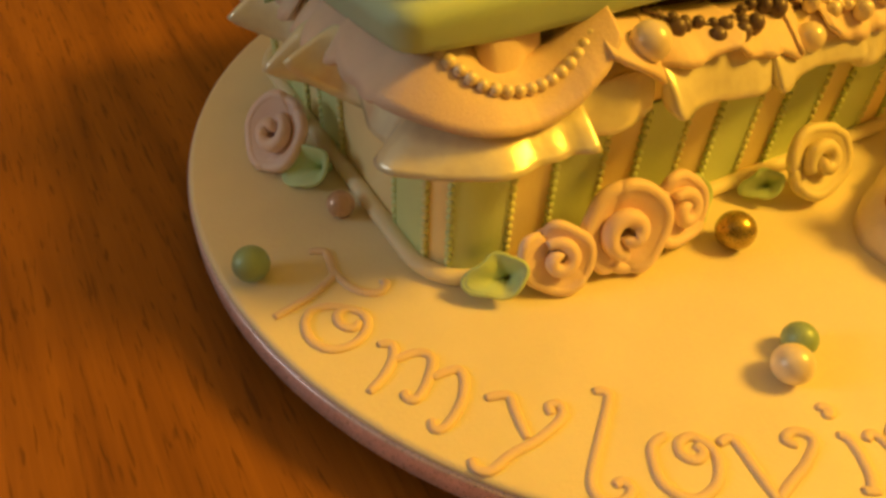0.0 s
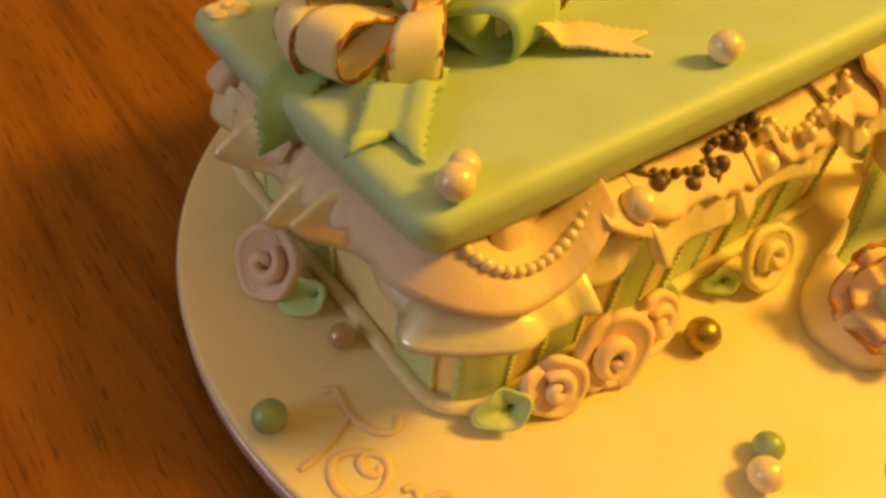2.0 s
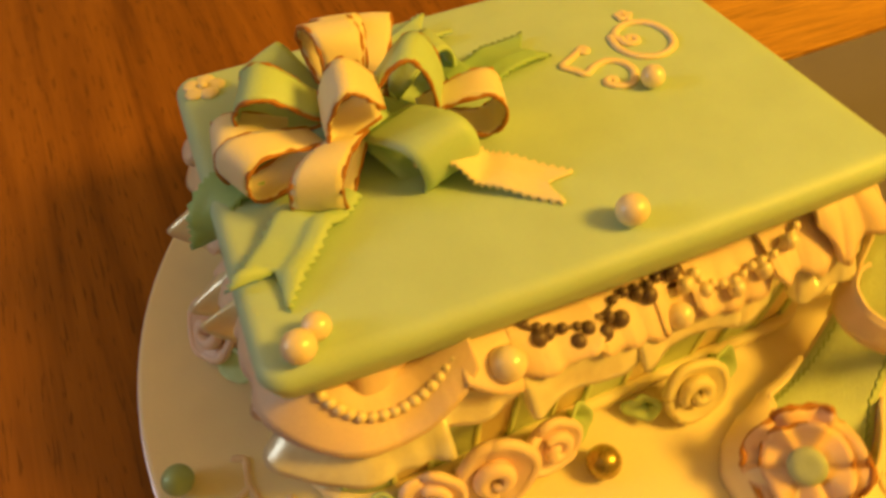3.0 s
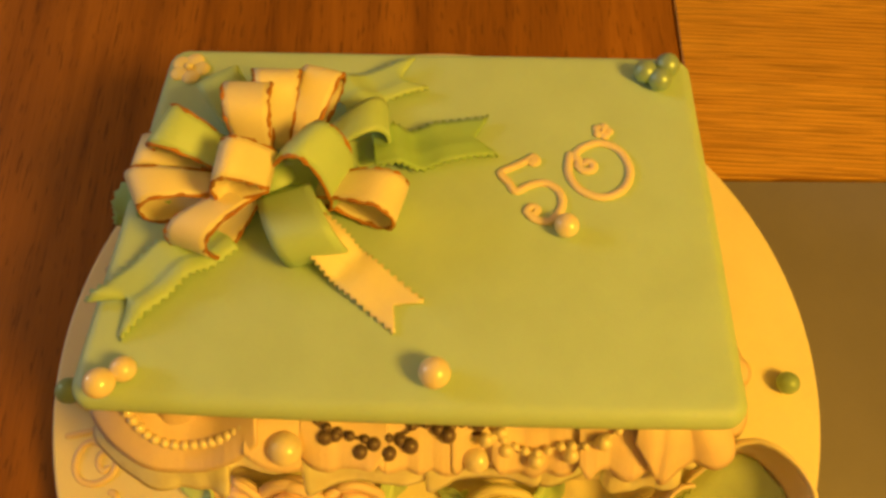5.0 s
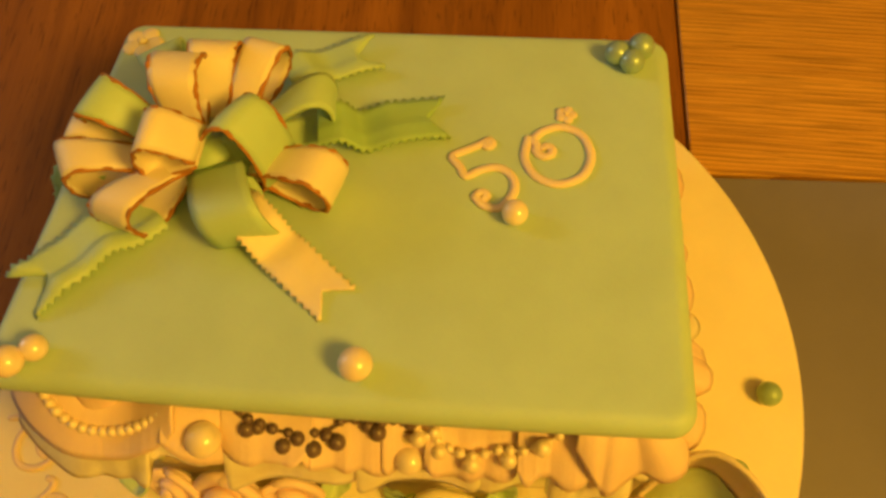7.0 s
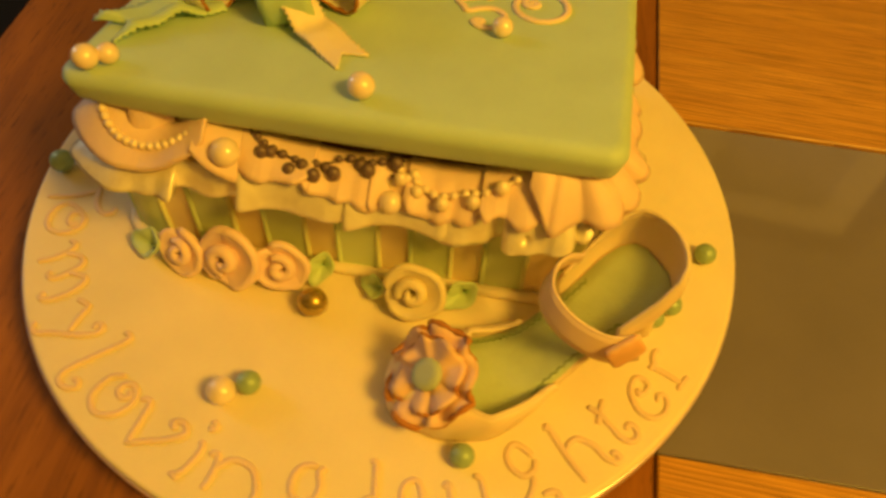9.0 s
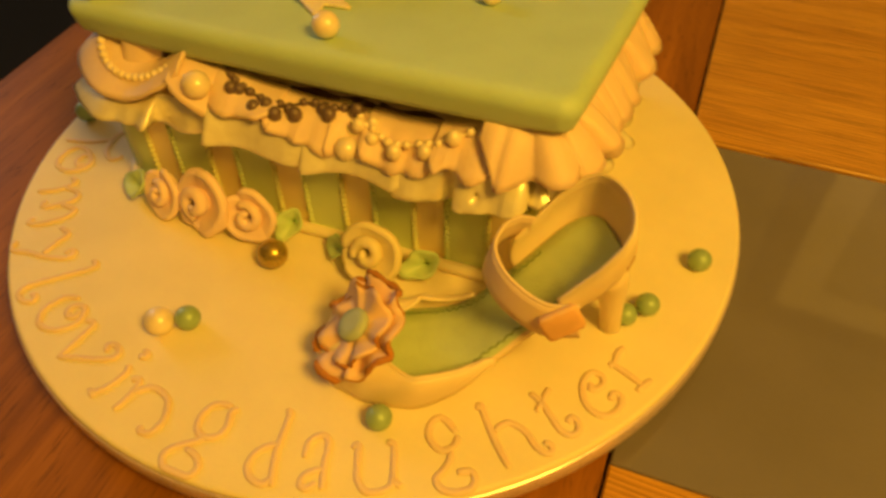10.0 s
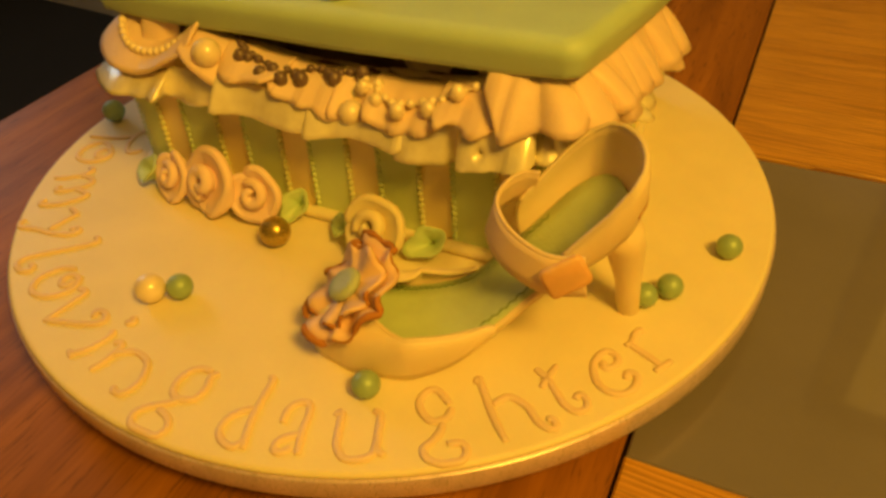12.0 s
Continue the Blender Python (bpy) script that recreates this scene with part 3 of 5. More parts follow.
    blush = (
        [(-0.0660, 0.0110, 0.0790, 0.0910), (-0.0600, 0.0150, 0.0735, 0.0910), (-0.0530, 0.0165, 0.0690, 0.0910), (-0.0450, 0.0150, 0.0692, 0.0900), (-0.0370, 0.0165, 0.0700, 0.0910), (-0.0300, 0.0160, 0.0726, 0.0900), (-0.0220, 0.0122, 0.0715, 0.0870), (-0.0140, 0.0098, 0.0695, 0.0830), (-0.0050, 0.0098, 0.0684, 0.0800), (0.0040, 0.0100, 0.0682, 0.0790), (0.0110, 0.0102, 0.0690, 0.0785), (0.0190, 0.0100, 0.0722, 0.0800), (0.0260, 0.0085, 0.0760, 0.0840), (0.0330, 0.0060, 0.0795, 0.0890), (0.0400, 0.0015, 0.0860, 0.0940)],
        [(0.0340, 0.0050, 0.0830, 0.0880), (0.0400, 0.0090, 0.0800, 0.0870), (0.0460, 0.0110, 0.0772, 0.0860), (0.0520, 0.0108, 0.0732, 0.0850), (0.0562, 0.0090, 0.0695, 0.0845), (0.0585, 0.0060, 0.0705, 0.0840), (0.0605, 0.0030, 0.0730, 0.0840)],
        [(0.0560, 0.0050, 0.0740, 0.0850), (0.0620, 0.0095, 0.0745, 0.0840), (0.0680, 0.0110, 0.0745, 0.0835), (0.0730, 0.0095, 0.0752, 0.0820), (0.0800, 0.0100, 0.0765, 0.0810), (0.0860, 0.0110, 0.0778, 0.0805), (0.0920, 0.0050, 0.0790, 0.0805)],
        [(0.0855, 0.0050, 0.0775, 0.0800), (0.0890, 0.0100, 0.0742, 0.0800), (0.0920, 0.0115, 0.0722, 0.0795), (0.0994, 0.0095, 0.0698, 0.0785), (0.1050, 0.0115, 0.0690, 0.0780), (0.1102, 0.0095, 0.0682, 0.0780), (0.1155, 0.0115, 0.0662, 0.0785), (0.1205, 0.0105, 0.0640, 0.0790), (0.1225, 0.0065, 0.0645, 0.0790)],
        [(0.1185, 0.0080, 0.0690, 0.0800), (0.1205, 0.0112, 0.0660, 0.0800), (0.1240, 0.0080, 0.0640, 0.0800), (0.1290, 0.0060, 0.0630, 0.0780), (0.1345, 0.0075, 0.0650, 0.0780), (0.1400, 0.0090, 0.0680, 0.0785)],
        [(0.1360, 0.0070, 0.0710, 0.0795), (0.1388, 0.0112, 0.0692, 0.0795), (0.1430, 0.0105, 0.0668, 0.0795), (0.1480, 0.0100, 0.0648, 0.0790), (0.1535, 0.0122, 0.0648, 0.0790), (0.1589, 0.0098, 0.0655, 0.0795), (0.1640, 0.0118, 0.0662, 0.0800), (0.1695, 0.0110, 0.0673, 0.0805), (0.1730, 0.0060, 0.0710, 0.0815)],
        [(0.1715, 0.0090, 0.0760, 0.0830), (0.1750, 0.0140, 0.0735, 0.0835), (0.1795, 0.0105, 0.0748, 0.0845), (0.1841, 0.0100, 0.0738, 0.0860), (0.1890, 0.0140, 0.0722, 0.0870), (0.1935, 0.0145, 0.0724, 0.0880), (0.1985, 0.0110, 0.0745, 0.0885), (0.2040, 0.0070, 0.0785, 0.0885)],
        [(0.1930, 0.0010, 0.0880, 0.0956), (0.1985, 0.0090, 0.0820, 0.0956), (0.2030, 0.0140, 0.0735, 0.0946), (0.2065, 0.0150, 0.0730, 0.0946), (0.2115, 0.0100, 0.0750, 0.0930), (0.2160, 0.0085, 0.0770, 0.0926), (0.2200, 0.0150, 0.0770, 0.0940), (0.2250, 0.0160, 0.0775, 0.0940), (0.2300, 0.0090, 0.0800, 0.0920)],
        pleats(0.2270, 0.2560, 0.0095, 0.0070, 0.0185, (0.076, 0.069), (0.093, 0.089), 41),
        pleats(0.2490, 0.2830, 0.0140, 0.0070, 0.0203, (0.068, 0.060), (0.090, 0.085), 45),
        pleats(0.2780, 0.3160, 0.0120, 0.0060, 0.0195, (0.060, 0.050), (0.086, 0.079), 46),
        pleats(0.3110, 0.3720, 0.0135, 0.0070, 0.0205, (0.051, 0.038), (0.079, 0.069), 42),
        pleats(0.366, 0.432, 0.0120, 0.0080, 0.0200, (0.038, 0.034), (0.068, 0.062), 43),
        [(P - 0.096, 0.012, 0.066, 0.080), (P - 0.088, 0.017, 0.062, 0.080), (P - 0.080, 0.011, 0.064, 0.081), (P - 0.071, 0.015, 0.064, 0.083), (P - 0.060, 0.008, 0.069, 0.084)],
        [(P - 0.132, 0.006, 0.058, 0.074), (P - 0.122, 0.014, 0.057, 0.075), (P - 0.114, 0.008, 0.059, 0.076), (P - 0.105, 0.015, 0.060, 0.078), (P - 0.096, 0.009, 0.062, 0.079), (P - 0.088, 0.013, 0.064, 0.080)],
        pleats(P - 0.190, P - 0.126, 0.010, 0.005, 0.012, (0.050, 0.057), (0.066, 0.074), 44),
    )
    for k, nodes in enumerate(blush):
        part("tissue_ruffle", sheet(frill(nodes, -0.014 if k < 7 else -0.010, power=0.75, rag=0.0002, seed=50 + k), 0.0030 if 7 <= k <= 11 else 0.0018), BLUSH, CAKE, "blush pink tissue-like ruffle")
    part("inner_tissue", sheet(frill([(-0.012, -0.014, 0.072, 0.095), (-0.006, -0.010, 0.071, 0.096), (0.001, -0.006, 0.071, 0.097), (0.008, -0.007, 0.071, 0.097), (0.014, -0.011, 0.071, 0.096), (0.020, -0.013, 0.072, 0.095)], -0.018, seed=79), 0.0014), BLUSH, CAKE, "crumpled inner tissue")
    part("inner_tissue", sheet(frill([(-0.026, -0.004, 0.0745, 0.086), (-0.014, -0.003, 0.0735, 0.080), (-0.004, -0.005, 0.0730, 0.077), (0.006, -0.002, 0.0735, 0.079), (0.016, -0.005, 0.0730, 0.077), (0.026, -0.003, 0.0740, 0.081), (0.036, -0.005, 0.0760, 0.086)], -0.030, seed=78), 0.0014), BLUSH, CAKE, "crumpled inner tissue")
    # tissue packed behind the front ruffle
    part("inner_tissue", sheet(frill([(0.058, -0.016, 0.070, 0.0790), (0.070, -0.013, 0.070, 0.0780), (0.080, -0.017, 0.070, 0.0765), (0.091, -0.013, 0.070, 0.0760), (0.101, -0.018, 0.070, 0.0755), (0.112, -0.014, 0.070, 0.0760), (0.124, -0.018, 0.070, 0.0755), (0.135, -0.015, 0.070, 0.0765)], -0.024, seed=90), 0.0014), BLUSH, CAKE, "crumpled inner tissue")
    part("inner_tissue", sheet(frill([(0.134, -0.019, 0.070, 0.0760), (0.146, -0.015, 0.070, 0.0770), (0.158, -0.020, 0.070, 0.0765), (0.170, -0.016, 0.070, 0.0780), (0.182, -0.019, 0.070, 0.0800), (0.194, -0.016, 0.070, 0.0830)], -0.026, seed=91), 0.0014), BLUSH, CAKE, "crumpled inner tissue")
    # a few crumpled ends of tissue in the shade under the lid
    for k, (s, w) in enumerate(((-0.012, 0.006), (0.008, 0.009), (0.150, 0.012), (0.190, 0.014), (0.214, 0.012))):
        nodes = [(s - w, -0.028, 0.070, 0.080), (s - w * 0.3, -0.022, 0.069, 0.084), (s + w * 0.3, -0.027, 0.070, 0.083), (s + w, -0.024, 0.071, 0.079)]
        part("inner_tissue", sheet(frill(nodes, -0.040, seed=80 + k), 0.0014), BLUSH, CAKE, "crumpled inner tissue")


frills()


# ---- the lid ----
LHX, LHY = 0.1330, 0.0965


def gift_lid():
    c = thing("gift_lid", LID, "pale green iced gift-box lid lying tilted on ruffles", "lid")
    rings = []
    th, r = 0.0190, 0.0070
    for z, inset in ((-th, 0.0060), (-th + 0.0008, 0.0034), (-th + 0.0035, 0.0024), (-th + 0.0090, 0.0008)):
        rings.append((z, inset))
    for k in range(0, 7):
        a = radians(90 * k / 6)
        rings.append((-r + r * math.sin(a), r - r * math.cos(a)))
    rings += [(0.0, r + 0.006), (0.0, r + 0.02)]
    loops = []
    for z, i in rings:
        loop = []
        for x, y in round_rect(LHX - i, LHY - i, max(0.0105 - i, 0.0040), 8, 12):
            # rolled paste sags a little between the corners
            soft = 0.0005 * math.sin(x * 61 + 0.7) * math.sin(y * 47 + 1.9)
            bow_out = -0.0015 * (1 - (x / LHX) ** 2) if y < 0 else 0
            # the skirt is shorter at the corners
            short = 0.30 * (abs(x) / LHX) ** 5 * (abs(y) / LHY) ** 3 if z < -r else 0
            loop.append((x * (1 + soft * 4) - 0.0040, y * (1 + soft * 4) + bow_out + 0.0018, -r + (z + r) * (1 - short) + soft if z < -r else z))
        loops.append(loop)
    part("icing", loft(loops), GREEN, c, "smooth pale green icing with rounded edges")
    # added sheet whose dark colour stands in for the shade beneath the lid
    part("lid_shade_sheet", box_geo(-LHX + 0.030, LHX - 0.036, -LHY + 0.030, LHY - 0.026, -th - 0.0018, -th + 0.0010, 0.0004), SHADE_BROWN, c, "thin added sheet, coloured dark as the shade under the lid")


gift_lid()


# ---- the bow on the lid ----
def bow_loop(parent, mat, base, tip_a, tip_b, height, edge=False, neck=0.6):
    """A ribbon loop from base to an end that spans tip_a to tip_b; height is its opening."""
    base, tip_a, tip_b = Vector(base), Vector(tip_a), Vector(tip_b)
    along, wide = (tip_a + tip_b) / 2 - base, tip_b - tip_a
    up = along.cross(wide).normalized()
    if up.z < 0:
        up = -up
    rng = random.Random(int(along.length * 1e6))
    lean, n, grid = rng.uniform(-0.0012, 0.0012), 32, []
    for i in range(n + 1):
        u = math.pi * (0.03 + 0.94 * i / n)
        far = math.sin(u) ** 0.85
        pz = -height * 0.66 * math.sin(2 * u) * (0.75 + 0.25 * math.sin(u))
        full = neck + (1 - neck) * math.sin(u)
        row = []
        for j in range(7):
            v = j / 6 - 0.5
            cup = 0.0009 * math.cos(v * math.pi) * math.sin(2 * u)
            row.append(tuple(base + along * far + wide * (v * full) + up * (pz - cup + lean * v * 2)))
        grid.append(row)
    ob = part("loop", sheet(grid, 0.0017), mat, parent, "brown-edged cream ribbon loop" if edge and mat is LOOP_CREAM else ("brown-edged green ribbon loop" if edge else "pale green ribbon loop"))
    if edge:
        for j in (0, 6):
            line = [Vector(grid[i][j]) + Vector((rng.uniform(-1, 1), rng.uniform(-1, 1), rng.uniform(-1, 1))) * 0.0004 for i in range(n + 1)]
            rad = [0.00095 * rng.uniform(0.6, 1.3) for _ in line]
            part("edging", tube(line, rad, 6), BROWN_EDGE, ob, "brown dusted rim")


def bow_tail(parent, mat, points, width, notch=0.010, z=0.0016, seed=1, cut=9, crumple=1.0):
    """A pinked ribbon tail along points (x, y, height), with a swallow-tail end."""
    rng = random.Random(seed)
    line = smooth_line(points, 7)
    n, cols = len(line), 10
    tan = np.gradient(line, axis=0)
    bank = [rng.uniform(-0.0012, 0.0012) for _ in range(8)]
    grid = []
    for i in range(n):
        d = tan[i][:2] / (np.linalg.norm(tan[i][:2]) + 1e-9)
        side = np.array([-d[1], d[0]])
        k = 7 * i / n
        tip = bank[int(k)] * (1 - k % 1) + bank[min(int(k) + 1, 7)] * (k % 1)
        last = max(0.0, (i - (n - cut)) / (cut - 1))
        row = []
        for j in range(cols + 1):
            v = j / cols - 0.5
            w = width * (1 + (0.20 if (i % 2 and j in (0, cols)) else 0))
            back = notch * (1 - abs(v) * 2) * last**1.4
            p = line[i][:2] + side * w * v - d * back
            lift = crumple * max(0.0, tip * v * 2 + 0.0006 * math.sin(3.1 * v * math.pi + seed))
            row.append((p[0], p[1], line[i][2] + z + lift))
        grid.append(row)
    part("tail", sheet(grid, 0.0015), mat, parent, "ribbon tail with pinked edges")


def bow():
    b = thing("ribbon_bow", LID @ pose(-0.0552, -0.0010, -0.0002, 1.2, 0, -0.9) @ Matrix.Scale(1.015, 4) @ pose(0.0516, 0.0008, 0), "many-looped sugar ribbon bow in green and brown-edged cream", "bow")
    L = lambda *a: bow_loop(b, *a)
    # lower tier, round the compass from the front
    L(LOOP_CREAM, (-0.068, -0.001, 0.017), (-0.1015, -0.0265, 0.0115), (-0.0835, -0.0325, 0.0105), 0.019, True)
    L(LOOP_CREAM, (-0.079, -0.001, 0.017), (-0.1150, -0.0160, 0.0135), (-0.1230, -0.0010, 0.0155), 0.018, True)
    L(LOOP_CREAM, (-0.083, 0.009, 0.013), (-0.1240, 0.0030, 0.0120), (-0.1220, 0.0190, 0.0125), 0.018, True)
    L(LOOP_GREEN, (-0.074, 0.006, 0.020), (-0.1120, 0.0075, 0.0290), (-0.1040, 0.0240, 0.0350), 0.021, True)
    L(LOOP_GREEN, (-0.074, 0.022, 0.010), (-0.1040, 0.0510, 0.0150), (-0.0860, 0.0610, 0.0180), 0.018, False)
    L(LOOP_CREAM, (-0.064, 0.014, 0.014), (-0.0725, 0.0430, 0.0380), (-0.0545, 0.0470, 0.0340), 0.020, True)
    L(LOOP_CREAM, (-0.056, 0.014, 0.014), (-0.0535, 0.0560, 0.0260), (-0.0370, 0.0540, 0.0220), 0.020, True)
    L(LOOP_CREAM, (-0.068, 0.008, 0.017), (-0.0780, 0.0215, 0.0510), (-0.0600, 0.0240, 0.0490), 0.018, True)
    L(LOOP_GREEN, (-0.052, 0.016, 0.012), (-0.0150, 0.0270, 0.0110), (-0.0180, 0.0470, 0.0115), 0.020, False)
    L(LOOP_CREAM, (-0.047, 0.002, 0.014), (-0.0095, -0.0150, 0.0125), (-0.0050, 0.0030, 0.0150), 0.018, True)
    L(LOOP_GREEN, (-0.059, 0.001, 0.016), (-0.0520, -0.0345, 0.0095), (-0.0275, -0.0290, 0.0140), 0.019, False, 0.95)
    # upper pair over the middle
    L(LOOP_CREAM, (-0.055, -0.003, 0.029), (-0.0800, -0.0155, 0.0335), (-0.0785, 0.0010, 0.0370), 0.022, True, 0.9)
    L(LOOP_GREEN, (-0.064, 0.008, 0.020), (-0.0365, -0.0080, 0.0262), (-0.0280, 0.0095, 0.0268), 0.030, True, 0.95)
    part("knot", moved(ball(0.010, 0.9, 18, 10), pose(-0.062, 0.004, 0.012)), LOOP_GREEN, b, "gathered ribbon middle")
    bow_tail(b, LOOP_CREAM, [(-0.048, -0.017, 0.008), (-0.041, -0.022, 0.012), (-0.034, -0.0275, 0.0105), (-0.028, -0.032, 0.004), (-0.020, -0.038, 0.0035), (-0.010, -0.0455, 0.0010), (-0.0004, -0.0528, 0.0005)], 0.0168, 0.009, seed=2)
    bow_tail(b, TAIL_GREEN, [(-0.022, 0.026, 0.008), (-0.012, 0.028, 0.009), (-0.004, 0.030, 0.001), (0.008, 0.034, 0.003), (0.020, 0.038, 0.0015), (0.031, 0.0405, 0.0005)], 0.020, 0.010, seed=3)
    bow_tail(b, LOOP_GREEN, [(-0.042, 0.055, 0.006), (-0.034, 0.061, 0.007), (-0.026, 0.067, 0.001), (-0.014, 0.073, 0.002), (-0.004, 0.0775, 0.0006)], 0.0185, 0.015, seed=4)
    bow_tail(b, LOOP_GREEN, [(-0.084, -0.016, 0.0005), (-0.092, -0.025, 0.0005), (-0.099, -0.032, 0.0050), (-0.108, -0.042, 0.0025), (-0.117, -0.053, 0.0035), (-0.1235, -0.0605, 0.001)], 0.0215, 0.0165, seed=5, cut=12, crumple=2.2)
    bow_tail(b, TAIL_GREEN, [(-0.090, 0.014, 0.004), (-0.108, 0.008, 0.003), (-0.122, 0.003, 0.0005), (-0.1300, 0.000, -0.005), (-0.1325, -0.003, -0.015), (-0.1335, -0.005, -0.023)], 0.0195, 0.009, seed=6)


bow()


# ---- pearls ----
def pearl(mat, m, radius, label, group="loose sugar pearls", squash=0.97):
    ob = part("sugar_pearl", ball(radius, squash, 28, 16), mat, m=m)
    tagged(ob, label, "sugar pearl", group)


for x, y, r, mat, label in (
    (-0.1893, -0.0330, 0.0068, PEARL_GREEN, "dull green sugar pearl lying on the ivory board"),
    (-0.0392, -0.1438, 0.0070, PEARL, "large ivory sugar pearl beside a green one on the board"),
    (-0.0287, -0.1360, 0.0061, PEARL_GREEN, "green sugar pearl touching an ivory one on the board"),
    (-0.0142, -0.0850, 0.0078, PEARL_BRONZE, "shiny bronze sugar pearl beside a pink rose"),
    (0.0804, -0.1440, 0.0059, PEARL_GREEN, "green sugar pearl in front of the shoe toe"),
    (0.1681, -0.0341, 0.0058, PEARL_GREEN, "green sugar pearl beside the shoe heel"),
    (0.1601, -0.0443, 0.0056, PEARL_GREEN, "green sugar pearl touching the shoe heel"),
    (0.1841, 0.0050, 0.0060, PEARL_GREEN, "green sugar pearl alone near the board edge"),
    (-0.1490, -0.0120, 0.0056, PEARL_COPPER, "small copper sugar pearl against the box foot"),
):
    pearl(mat, pose(x, y, BOARD_Z + r * 0.96), r, label)
for x, y, r, mat, label in (
    (0.0073, -0.0804, 0.0064, PEARL, "ivory sugar pearl near the lid edge"),
    (0.0611, -0.0109, 0.0054, PEARL, "ivory sugar pearl under the number on the lid"),
    (-0.1209, -0.0885, 0.0061, PEARL, "ivory sugar pearl at the lid corner"),
    (-0.1134, -0.0822, 0.0052, PEARL, "small ivory sugar pearl at the lid corner"),
    (0.1036, 0.0801, 0.0056, PEARL_TEAL, "teal sugar pearl in a cluster of three"),
    (0.1145, 0.0842, 0.0060, PEARL_TEAL, "teal sugar pearl at the lid corner"),
    (0.1101, 0.0750, 0.0056, PEARL_TEAL, "teal sugar pearl with a bright glint"),
):
    pearl(mat, LID @ pose(x, y, r * 0.96), r, label, "sugar pearls on the lid")


# ---- roses and leaves ----
def petal(k, inner, outer, low, high, a0, span, wave, seed, n=30):
    """One broad petal of a rolled rose: a curved bowl from the heart out to a fat soft rim, in degrees round z."""
    rng = random.Random(seed)
    ph = rng.uniform(0, 6.28)
    grid = []
    for i in range(n + 1):
        u = i / n
        a = radians(a0 + span * u)
        tuck = min(1.0, math.sin(math.pi * u) * 2.2 + 0.15)
        r1 = outer * (0.80 + 0.20 * tuck) * (1 + wave * math.sin(2.4 * a + ph) + wave * 0.5 * math.sin(5 * a + 2 * ph))
        row = []
        for j in range(9):
            v = j / 8
            r = inner + (r1 - inner) * v
            z = low + (high - low) * tuck * (v**1.4 - 0.30 * max(0.0, v - 0.78) / 0.22 * 0.5)
            row.append((k * r * math.cos(a), k * r * math.sin(a), k * z))
        grid.append(row)
    thick = [k * 0.15 * (0.55 + 0.45 * min(1.0, math.sin(math.pi * i / n) * 3)) for i in range(n + 1)]
    return joined(sheet(grid, k * 0.24), tube([row[-1] for row in grid], thick, 10))


def rose(name, m, radius, mat, label, turns=2, seed=1, group="sugar roses at the box foot"):
    """A rose rolled from thick paste: a curled heart and broad outer petals with fat rims."""
    t = thing(name, m, label, "sugar rose", group)
    rng = random.Random(seed)
    k = radius
    start = rng.uniform(0, 360)
    heart, n = [], 44
    for i in range(n):
        u = i / (n - 1)
        a = radians(start) + 2 * math.pi * 1.12 * u
        r = k * (0.07 + 0.40 * u**0.9)
        heart.append([(r * math.cos(a) * (0.7 + 0.3 * v), r * math.sin(a) * (0.7 + 0.3 * v), k * (0.02 + (0.50 - 0.10 * u) * v)) for v in (0, 0.35, 0.7, 1.0)])
    thick = [k * (0.14 + 0.05 * min(1, i / 10)) * (1 - 0.35 * max(0, i / n - 0.8) / 0.2) for i in range(n)]
    part("heart", joined(sheet(heart, k * 0.27), tube([row[-1] for row in heart], thick, 10)), mat, t, "rolled rose heart")
    a = start + 40
    for i in range(turns + 1):
        f = i / max(1, turns)
        part("petal", petal(k, 0.30, 0.84 if i else 0.88, 0.12 - 0.03 * i, 0.34 - 0.05 * i, a, 215 - 20 * i, 0.05, seed * 7 + i), mat, t)
        a += 150 + rng.uniform(-15, 25)
    part("base", lathe([(k * 0.02, -k * 0.30), (k * 0.46, -k * 0.24), (k * 0.76, -k * 0.02), (k * 0.84, k * 0.08), (k * 0.66, k * 0.14), (k * 0.30, k * 0.10), (k * 0.02, k * 0.10)], 28), mat, t, "cupped rose base")
    return t


def facing(x, y, z, az, el):
    """A pose whose z points along the given compass angle and elevation."""
    d = Vector((math.cos(radians(az)) * math.cos(radians(el)), math.sin(radians(az)) * math.cos(radians(el)), math.sin(radians(el))))
    return Matrix.Translation((x, y, z)) @ d.to_track_quat("Z", "Y").to_matrix().to_4x4()


rose("sugar_rose", facing(-0.0890, -0.0741, 0.0240, -105, 24), 0.0142, ROSE_PINK, "small blush pink sugar rose leaning on the box foot", 1, 3)
rose("sugar_rose", facing(-0.0620, -0.0730, 0.0280, -98, 22), 0.0185, ROSE_PINK, "large blush pink sugar rose leaning on the box foot", 2, 5)
rose("sugar_rose", facing(-0.0355, -0.0700, 0.0265, -80, 22), 0.0152, ROSE_PINK, "blush pink sugar rose beside a bronze pearl", 1, 8)
rose("sugar_rose", facing(0.0360, -0.0674, 0.0275, -88, 30), 0.0165, ROSE_CREAM, "cream yellow sugar rose beside the shoe", 2, 11)
rose("sugar_rose", facing(-0.1590, 0.0315, 0.0245, 205, 35), 0.0166, ROSE_DEEP, "dusky pink sugar rose at the box side", 2, 14)


